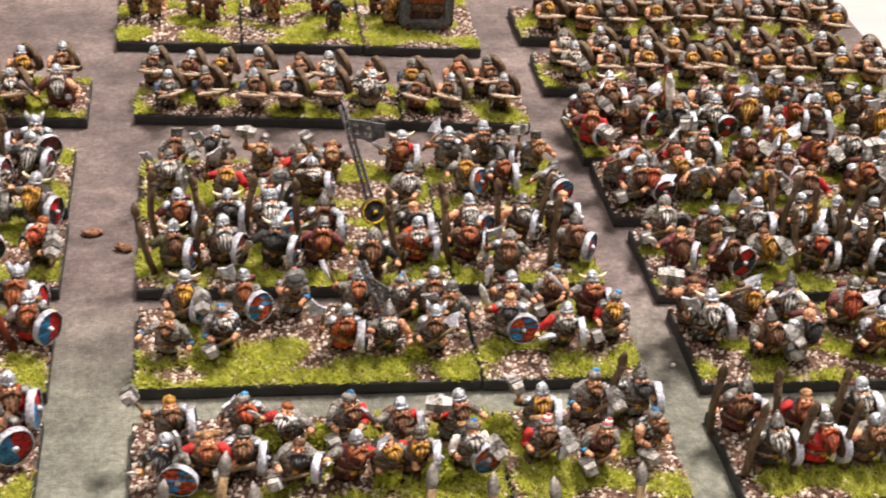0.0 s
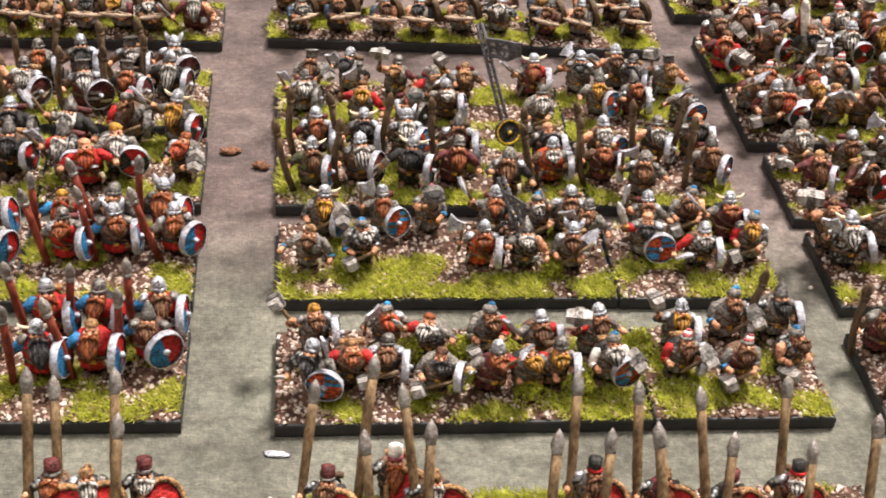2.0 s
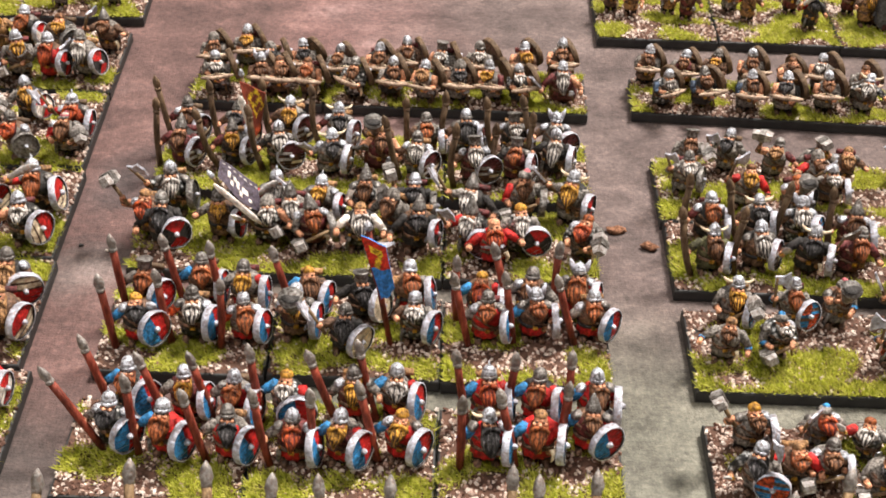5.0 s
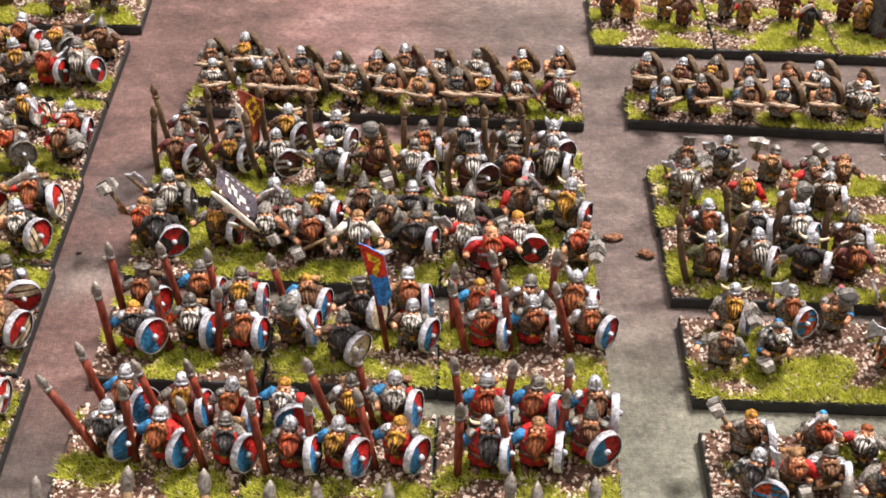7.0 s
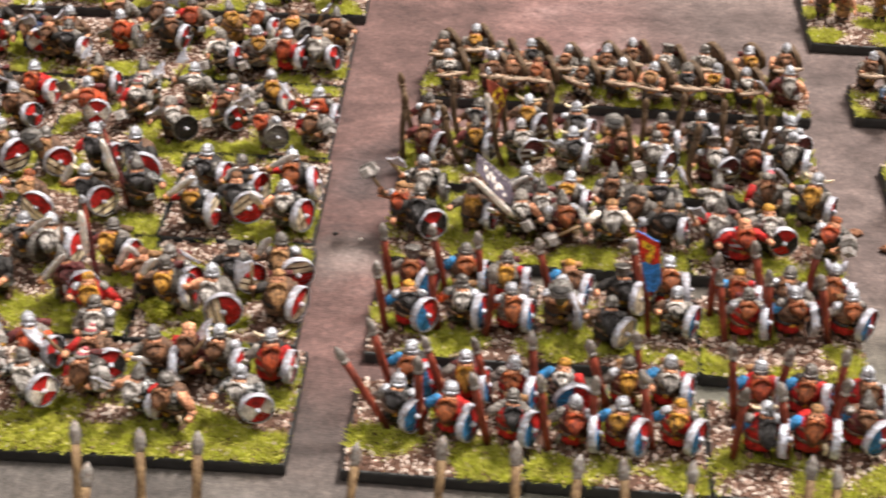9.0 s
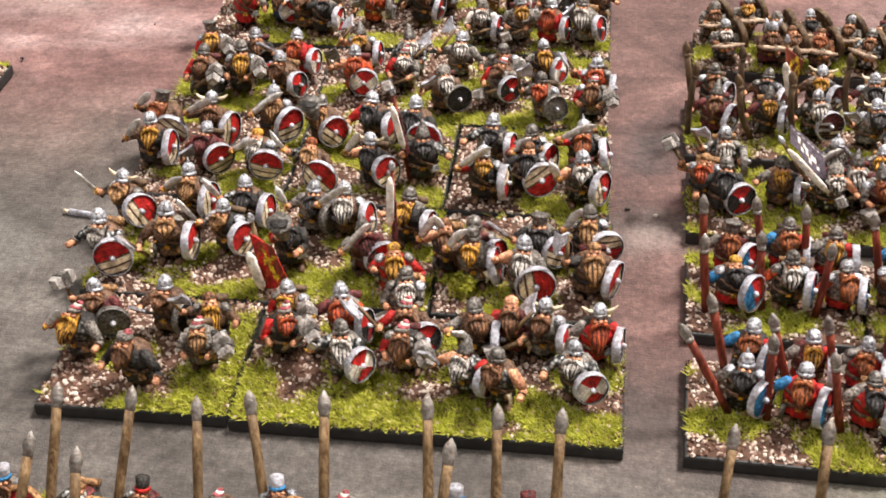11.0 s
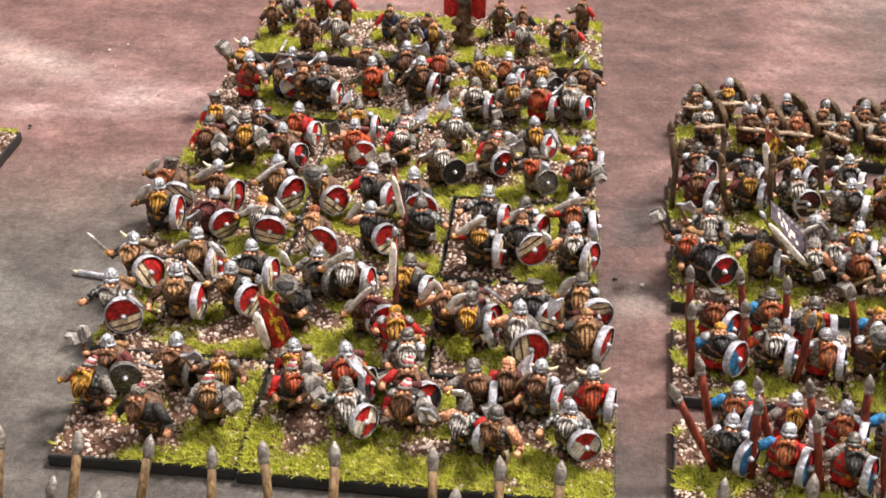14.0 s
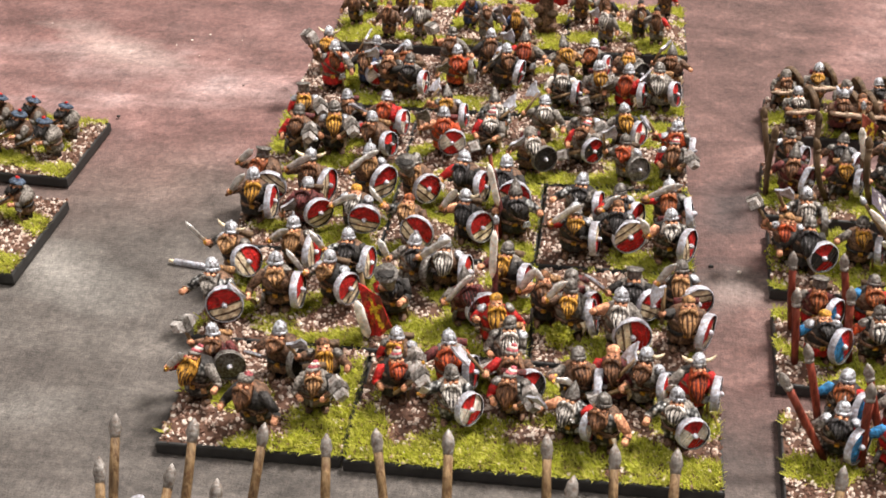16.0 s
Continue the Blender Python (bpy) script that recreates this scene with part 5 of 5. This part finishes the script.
ROOTS["D5"] = unit("darkspear", 27.00, -16.40, [4, 8], 3.0, 0.0, "stands of the far east block", 310, """
0.41 2.29 darkspear cone mouse maroon brown maroon dark turn=78
1.78 2.05 darkspear tan ginger maroon red brown dark turn=70
3.17 2.31 darkspear dome hoary dark grey dark rim turn=20
0.74 1.14 darkspear cone hoary dark brown dark rim turn=75
1.89 1.16 darkspear iron fox red brown maroon rim turn=78
3.07 1.17 darkspear dome mouse brown skin brown dark turn=60
""", fill=grid(4.6, 12.0, 7, (1.2, 2.5)))
unit("crossbow", 26.40, 2.20, [8, 4], 2.4, 0.0, "stands of the far east block", 500, fill=grid(0.2, 12.0, 9, (0.6, 1.7)))
unit("crossbow", 26.30, 5.80, [4, 8], 2.4, 0.0, "stands of the far east block", 510, fill=grid(0.2, 12.0, 9, (0.6, 1.7)))
# handgunners further west
unit("gun", -24.25, -5.9, [4], 3.5, 0.0, "handgunner stands", 520, fill=[(1.16, 2.5), (2.25, 2.35), (3.25, 2.3), (1.1, 1.3), (2.15, 1.35), (3.22, 1.2)], face=-40.0, jog=0.0)
unit("gun", -23.75, -10.8, [4], 3.75, 0.0, "handgunner stands", 530, fill=[(1.0, 2.6), (2.2, 2.6), (3.26, 2.7), (2.6, 1.4)], face=-40.0, jog=0.0)
# pikemen in front of the blocks
unit("pike", -13.90, -21.90, [4, 4, 4], 2.9, 1.0, "pike stands in front", 540, fill=[(0.97, 2.34), (2.49, 2.27), (3.69, 2.37), (5.12, 2.42), (6.17, 2.76), (7.45, 2.59), (9.52, 2.83), (10.87, 2.83), (12.07, 2.65), (1.04, 0.87), (2.17, 1.01), (3.45, 0.81), (9.84, 1.64)], jog=0.0)
unit("pike", -0.30, -21.10, [4, 4, 4], 2.9, 0.0, "pike stands in front", 550, fill=[(1.21, 2.16), (2.92, 2.40), (4.12, 2.36), (5.59, 2.26), (6.58, 2.44), (7.75, 2.34), (10.12, 2.56), (10.72, 2.58), (12.20, 2.63), (4.08, 0.84), (7.94, 1.49), (6.81, 0.99), (12.07, 1.47)], jog=0.0)
unit("pike", 13.70, -21.10, [4, 4, 4], 2.9, 0.0, "pike stands in front", 560, fill=[(1.18, 2.40), (2.47, 2.86), (3.17, 2.37), (6.29, 2.50), (7.63, 2.32), (8.90, 2.06), (10.30, 2.28), (2.35, 1.10), (3.56, 1.30), (5.67, 0.90), (6.62, 0.96), (7.95, 1.01), (9.03, 0.84), (10.61, 0.74), (11.89, 1.14)], jog=0.0)

# ---- banners, engine, bushes and loose bits ----


def glue(name, s, root, x, y, z=0.0, label="", smooth=True):
    """A part of a stand, built round a place given in cm on the table."""
    ob = part(name, s.mesh(name, 1.0, smooth), root, label)
    ob.matrix_basis = root.matrix_basis.inverted() @ pose(x * CM, y * CM, z * CM)
    return ob


def pole(foot, top, thick, paint, finial="steel"):
    s = Shape()
    f, t = Vector(foot), Vector(top)
    s.tube([f, f.lerp(t, 0.5), t], thick, paint, 8)
    d = (t - f).normalized()
    s.tube([t, t + d * 0.05, t + d * 0.16, t + d * 0.25], [thick, thick * 1.7, thick * 1.3, 0.01], finial, 7)
    return s


def cloth(tl, tr, br, bl, y, pattern, nx=14, ny=16, wave=0.06, thick=0.045, deep=0.0, rear=0.0):
    """Rippled cloth between four corners (x, z), with thickness; pattern(u, v) names the paint.
    deep: how far the right edge stands back; rear: how far the top edge does."""
    s = Shape()

    def at(i, j, e):
        u, v = i / nx, j / ny
        a, b = Vector(tl).lerp(Vector(tr), u), Vector(bl).lerp(Vector(br), u)
        p = a.lerp(b, v)
        return (p.x, y + deep * u + rear * (1 - v) + wave * math.sin(5.5 * u + 2.0 * v) * (0.4 + 0.6 * v) + e, p.y + 0.03 * math.sin(9 * u) * v)

    for j in range(ny):
        for i in range(nx):
            q = pattern((i + 0.5) / nx, (j + 0.5) / ny)
            s.add([at(i, j, 0), at(i, j + 1, 0), at(i + 1, j + 1, 0), at(i + 1, j, 0)], [(0, 1, 2, 3)], q)
            s.add([at(i, j, thick), at(i + 1, j, thick), at(i + 1, j + 1, thick), at(i, j + 1, thick)], [(0, 1, 2, 3)], q)
    loop = [(i, 0) for i in range(nx + 1)] + [(nx, j) for j in range(1, ny + 1)] + [(i, ny) for i in range(nx - 1, -1, -1)] + [(0, j) for j in range(ny - 1, 0, -1)]
    n = len(loop)
    s.add([at(i, j, 0) for i, j in loop] + [at(i, j, thick) for i, j in loop], [(k, (k + 1) % n, n + (k + 1) % n, n + k) for k in range(n)], pattern(0.01, 0.5))
    return s


def standard(root, foot, top, thick, wood, corners, y, pattern, label, hem=None, broad=0.14, deep=0.0, rear=0.0):
    p = glue("banner_pole", pole(foot, top, thick, wood), root, 0, 0, 0, label)
    c = new("banner_cloth", cloth(*corners, y, pattern, deep=deep, rear=rear).mesh("banner_cloth"))
    c.parent = p
    if hem:
        s = Shape()
        a, b = (Vector((x, y - 0.2, z)) for x, z in hem)
        s.tube([a, a.lerp(b, 0.15), a.lerp(b, 0.85), b], [broad * 0.4, broad, broad, 0.03], "pennant", 8, 0.5)
        h = new("white_hem", s.mesh("white_hem"))
        h.parent = p
    return p


def lion(u, v):
    gold = (abs(u - 0.5 - 0.15 * math.sin(9 * v)) < 0.12 and 0.12 < v < 0.5) or (abs(u - 0.4) < 0.22 and abs(v - 0.2) < 0.07)
    return "yellow" if gold else ("flagred" if v < 0.5 else "flagblue")


def diamond(u, v):
    k = abs(u - 0.62) / 0.38 + abs(v - 0.3) / 0.3
    return "yellow" if 0.72 < k < 1.08 or (abs((u - 0.62) * 0.6 + (v - 0.3)) < 0.05 and k < 0.8) else ("orange" if v > 0.82 and u > 0.4 else "redwood")


ZIGZAG = ((0.24, 0.3), (0.3, 0.68), (0.42, 0.36), (0.54, 0.76), (0.64, 0.42), (0.74, 0.74))


def zigzag(u, v):
    """A pale zigzag stroke and a dashed border line."""
    for (a, b), (c, d) in zip(ZIGZAG, ZIGZAG[1:]):
        k = min(1.0, max(0.0, ((u - a) * (c - a) + (v - b) * (d - b)) / ((c - a) ** 2 + (d - b) ** 2)))
        if math.hypot(u - a - k * (c - a), (v - b - k * (d - b)) * 0.5) < 0.029:
            return "white"
    return "stone" if 0.06 < v < 0.14 and int(u * 14) % 2 else "slate"


def flames(u, v):
    """Crossed yellow flames on red."""
    star = abs(u - 0.55 - 0.35 * (v - 0.42)) < 0.09 and 0.2 < v < 0.85 or abs((v - 0.42) + 0.3 * (u - 0.5)) < 0.06 and u > 0.3
    return "yellow" if star else ("orange" if (0.7 * u + v) % 0.5 > 0.38 else "red" if u < 0.75 else "redwood")


def scrawl(u, v):
    """Pale runes in two rows on black."""
    k, r = (u * 6) % 1.0, (v * 2.2) % 1.0
    rune = 0.2 < r < 0.85 and 0.08 < u < 0.92 and (k < 0.22 or abs(k - r) < 0.16 and int(u * 6) % 2 == 0)
    return "stone" if rune and v > 0.2 and u < 0.6 else "gunmetal"


standard(ROOTS["B4"][1], (6.7, -10.95, 0.3), (6.2, -11.05, 3.75), 0.07, "redwood", ((6.04, 3.72), (6.6, 3.45), (6.8, 2.2), (6.5, 1.9)), -11.25, lion, "brown pole with red and blue banner")
standard(ROOTS["B3"][0], (3.4, -7.2, 0.32), (2.0, -7.1, 2.3), 0.05, "wood", ((2.14, 2.62), (3.04, 1.88), (3.22, 1.26), (2.14, 2.42)), -7.3, zigzag, "pole with dark banner and white marks", ((2.08, 2.38), (3.22, 1.2)), 0.09, 0.0, 0.55)
standard(ROOTS["B2"][0], (2.55, -3.3, 0.32), (2.2, -3.2, 3.0), 0.05, "wood", ((2.16, 2.95), (2.76, 2.27), (2.53, 0.97), (2.43, 1.25)), -3.4, diamond, "pole with maroon banner and gold diamond", ((2.18, 2.62), (2.44, 1.55)), 0.1, 0.6)
standard(ROOTS["A5"][0], (-9.85, -11.9, 0.32), (-10.1, -11.9, 2.2), 0.06, "wood", ((-10.14, 1.95), (-9.62, 1.6), (-9.36, 0.66), (-9.92, 0.34)), -12.05, flames, "pole with red and gold banner", ((-10.14, 1.58), (-9.9, 0.5)), 0.125)
standard(ROOTS["A4"][1], (-7.3, -7.1, 0.32), (-7.62, -7.3, 3.05), 0.05, "redwood", ((-7.6, 2.7), (-7.44, 2.6), (-7.24, 1.4), (-7.36, 1.3)), -7.4, lambda u, v: "maroon", "red pole with narrow white pennant", ((-7.6, 2.9), (-7.34, 1.66)), 0.09)
standard(ROOTS["A5"][0], (-6.95, -10.9, 0.32), (-6.98, -11.0, 3.3), 0.05, "redwood", ((-7.05, 2.6), (-6.9, 2.5), (-6.9, 1.3), (-7.04, 1.2)), -11.05, lambda u, v: "maroon", "red pole with narrow white pennant", ((-6.98, 3.25), (-7.02, 1.9)), 0.09)


def ladder(root, foot, top, corners, y, label):
    """A black pole of two rods with pale rungs between them, and a ragged black cloth near its top."""
    s = Shape()
    f, t = Vector(foot), Vector(top)
    side = Vector((0.07, 0, 0.02))
    for q in (-1, 1):
        s.tube([f, f.lerp(t, 0.25) + side * q, t + side * q * 0.8], 0.048, "gunmetal", 6)
    for k in range(14):
        p = f.lerp(t, 0.28 + 0.05 * k)
        s.tube([p - side, p + side + Vector((0, 0, 0.09))], 0.03, "stone" if k % 3 else "gold", 5)
    p = glue("banner_pole", s, root, 0, 0, 0, label)
    c = new("banner_cloth", cloth(*corners, y, scrawl).mesh("banner_cloth"))
    c.parent = p


ladder(ROOTS["C3"][0], (20.1, -6.35, 0.32), (18.84, -6.15, 4.3), ((19.02, 3.98), (19.95, 3.86), (19.98, 3.4), (19.2, 3.38)), -6.3, "tall black pole with ragged black banner")
ladder(ROOTS["C4"][0], (20.0, -10.85, 0.32), (19.0, -10.6, 2.7), ((19.15, 2.35), (19.65, 2.05), (19.75, 1.6), (19.35, 1.85)), -10.75, "tall black pole with ragged black banner")
standard(ROOTS["D1"][0], (29.6, -0.75, 0.32), (29.2, -0.7, 2.8), 0.05, "redwood", ((29.2, 2.6), (29.4, 2.5), (29.65, 1.2), (29.5, 1.1)), -0.9, lambda u, v: "maroon", "red pole with narrow furled banner", ((29.2, 2.65), (29.55, 1.15)))


def emblem():
    """One disc from boss to rim, in rings of paint."""
    s, q = Shape(), basis((0.25, -1, 0.3))
    prof = ((0.02, 0.15, "yellow"), (0.06, 0.13, "yellow"), (0.09, 0.06, "dark"), (0.29, 0.05, "dark"), (0.305, 0.075, "yellow"), (0.345, 0.07, "yellow"), (0.36, 0.05, "dark"), (0.36, -0.05, "drab"), (0.25, -0.04, "drab"), (0.02, -0.03, "drab"))
    k = 18
    s.add([tuple(q @ Vector((r * math.cos(2 * math.pi * i / k), r * math.sin(2 * math.pi * i / k), h))) for r, h, _ in prof for i in range(k)], [tuple(range(k))], "yellow")
    for j in range(len(prof) - 1):
        p = s.slot(prof[j + 1][2])
        for i in range(k):
            s.f.append([(j + 1) * k + i, (j + 1) * k + (i + 1) % k, j * k + (i + 1) % k, j * k + i])
            s.m.append(p)
            s.flat.append(False)
    return s


glue("round_shield", emblem(), ROOTS["C3"][0], 19.8, -6.5, 1.35, "black shield with yellow rim")


def totem(root):
    """A stumpy carved post with a roofed iron mask between two red hangings."""
    s = Shape()
    s.tube([(0, 0, 0.3), (0.03, 0, 0.8), (-0.02, 0, 1.4), (0, 0, 2.0), (0, 0, 2.9)], [0.4, 0.33, 0.27, 0.22, 0.15], "brown", 10)
    for k in range(7):
        s.ball((0.26 * math.sin(k * 2.1), -0.1 + 0.2 * math.cos(k * 2.1), 0.45 + 0.16 * k), (0.22, 0.2, 0.15), "brown" if k % 2 else "drab", 8, 5)
    s.tube([(-0.82, 0, 2.87), (0, -0.05, 2.95), (0.82, 0, 2.87)], [0.09, 0.12, 0.09], "drab", 7)
    s.box((0, -0.12, 3.07), (1.1, 0.4, 0.2), "drab", None, 0.6)
    p = glue("totem_post", s, root, -7.42, 6.35, 0, "carved wooden post with iron mask")
    m = Shape()
    m.lathe([(0.3, -0.05), (0.29, 0.03), (0.2, 0.08), (0.05, 0.1)], "iron", (0, -0.3, 2.3), 10, 1.0, 1.25, 0.05, 5, Matrix.Rotation(math.pi / 2, 3, "X"))
    mask = new("iron_mask", m.mesh("iron_mask"))
    mask.parent = p
    for x0, x1 in ((-0.76, -0.2), (0.2, 0.76)):
        c = new("red_hanging", cloth((x0, 2.85), (x1, 2.85), (x1 - 0.02, 1.4), (x0 + 0.04, 1.45), -0.14, lambda u, v: "red", 6, 8).mesh("red_hanging"))
        c.parent = p


totem(ROOTS["A1"][1])


def engine(root):
    """Hopper of a stone thrower: a stout dark frame with cut corners round inset planks, on small wheels."""
    s = Shape()
    outer = [(-0.68, 0.12), (0.68, 0.12), (0.93, 0.34), (0.88, 1.75), (0.62, 1.98), (-0.62, 1.98), (-0.88, 1.75), (-0.93, 0.34)]
    inner = [(x * 0.66, 0.42 + (z - 0.12) * 0.72) for x, z in outer]
    rings = [[(x, y, z) for x, z in loop] for loop, y in ((inner, 0.5), (outer, 0.55), (outer, -0.58), (inner, -0.64), (inner, -0.3))]
    s.rings(rings, "gunmetal", cap=False)
    body = glue("engine_frame", s, root, 22.95, 6.6, 0.3, "dark slate frame with cut corners", False)
    for k in range(5):
        b = Shape()
        b.box((0, 0, 0), (1.22, 0.12, 0.27), ("umber", "brown", "ginger", "tan", "umber")[k])
        pl = new("plank", b.mesh("plank", 1.0, False))
        pl.parent = body
        pl.location = (0, -0.3 * CM, (0.56 + 0.29 * k) * CM)
    for x in (-0.62, 0.62):
        for y in (-0.42, 0.42):
            w = Shape()
            w.lathe([(0.2, -0.07), (0.24, -0.04), (0.24, 0.04), (0.2, 0.07), (0.06, 0.1)], "maroon", (0, 0, 0), 12, turn=Matrix.Rotation(math.pi / 2, 3, "Y"))
            wh = new("wheel", w.mesh("wheel"))
            wh.parent = body
            wh.location = (x * CM, y * CM, 0.22 * CM)


engine(ROOTS["C0"][2])


def leaf_clump(r, seed):
    """Loose ball of foam foliage: many small turned leaves with gaps."""
    rnd, s = random.Random(seed), Shape()
    for _ in range(800):
        d = Vector((rnd.gauss(0, 1), rnd.gauss(0, 1), rnd.gauss(0.3, 1))).normalized()
        c = d * r * rnd.uniform(0.55, 1.05) * (1.5 if d.z < -0.4 else 1.0) * (1 + 0.25 * noise.noise(d * 2 + Vector((seed, 0, 0))))
        t = Euler((rnd.uniform(0, 6), rnd.uniform(0, 6), rnd.uniform(0, 6))).to_matrix()
        k = rnd.uniform(0.018, 0.04)
        s.add([tuple(t @ Vector(p) + c) for p in ((-k, -k, 0), (k, -k * 0.7, 0), (k * 0.8, k, 0), (-k, k * 0.6, 0.01))], [(0, 1, 2, 3)], MAT_GRASS)
    return s


BUSHES = (("B3", 0, 0.15, -6.9, 0.3), ("C5", 0, 16.79, -14.22, 0.3), ("C5", 0, 17.88, -14.18, 0.28), ("C5", 0, 19.2, -15.5, 0.3), ("C5", 1, 21.9, -14.1, 0.34), ("C5", 0, 20.4, -15.4, 0.26), ("C4", 0, 20.36, -11.3, 0.24), ("A5", 1, -5.3, -11.6, 0.3))
for n, (key, i, x, y, r) in enumerate(BUSHES):
    ob = glue("bush", leaf_clump(r, n), ROOTS[key][i], x, y, 0.62, "bright green foam bush", False)


def lump(name, x, y, size, paint, label, category, seed, turn=0.0):
    """A crumb of irregular shape that lies on the mat."""
    s, rnd = Shape(), random.Random(seed)
    s.ball((0, 0, 0), (1, 1, 1), paint, 18, 12)
    s.v = [tuple(Vector(p) * (1 + 0.45 * noise.noise(Vector(p) * 1.7 + Vector((seed, 0, 0))) + 0.22 * noise.noise(Vector(p) * 5 + Vector((0, seed, 0))))) for p in s.v]
    low = min(p[2] * size[2] for p in s.v)
    s.v = [(p[0] * size[0], p[1] * size[1], p[2] * size[2] - low) for p in s.v]
    ob = tagged(new(name, s.mesh(name)), label, category)
    ob.matrix_basis = pose(x * CM, y * CM, -0.0004, 0, 0, turn)


lump("soil_crumb", 12.5, -5.55, (0.3, 0.13, 0.075), "crumb", "brown crumb of dried soil on the mat", "soil crumb", 3, 8)
lump("soil_crumb", 13.35, -6.25, (0.22, 0.13, 0.085), "crumb", "brown crumb of dried soil on the mat", "soil crumb", 5, -15)
lump("grit_speck", 26.83, -11.4, (0.05, 0.05, 0.05), "white", "tiny white speck of grit on the mat", "grit speck", 7)
lump("grit_speck", -20.35, -1.45, (0.06, 0.05, 0.04), "dark", "tiny dark speck of grit on the mat", "grit speck", 8)
lump("grit_speck", -1.63, -7.1, (0.07, 0.05, 0.04), "dark", "tiny dark speck of grit on the mat", "grit speck", 9)
lump("grit_speck", -0.9, -7.3, (0.05, 0.04, 0.05), "white", "tiny white speck of grit on the mat", "grit speck", 10)
# chips and crumbs strewn over the mat west of the blocks
SPECKS = ((-20.25, 4.02, "white"), (-19.81, 4.47, "white"), (-19.17, 3.26, "white"), (-18.07, 3.16, "white"), (-18.06, 4.73, "white"), (-19.32, 5.02, "white"), (-20.97, 2.45, "white"), (-25.32, 5.09, "white"), (-23.89, 2.82, "dark"), (-20.44, -2.06, "dark"), (-17.03, 1.32, "dark"), (-19.26, 7.86, "dark"))
for n, (x, y, tone) in enumerate(SPECKS):
    k = 0.016 + 0.012 * ((n * 7) % 4) / 3
    lump("grit_speck", x, y, (k * 1.3, k, k * 0.6), tone, "tiny %s speck of grit on the mat" % tone, "grit speck", 20 + n, 40 * n)
lump("paper_chip", 13.9, -16.72, (0.27, 0.09, 0.03), "rim", "pale blue chip of plastic lying on the mat", "plastic chip", 12, -8)
s = Shape()
s.tube([(-0.5, 0, 0.08), (-0.42, 0, 0.08), (0.3, 0, 0.08), (0.55, 0, 0.07)], [0.05, 0.11, 0.1, 0.06], "rim", 8, 0.6)
s.tube([(-0.5, 0, 0.09), (-0.62, 0.02, 0.08)], 0.05, "cream", 6)
ob = tagged(new("broken_blade", s.mesh("broken_blade")), "pale broken blade lying on the mat", "broken blade")
ob.matrix_basis = pose(-15.4 * CM, -9.25 * CM, -0.0002, 0, 0, -6)
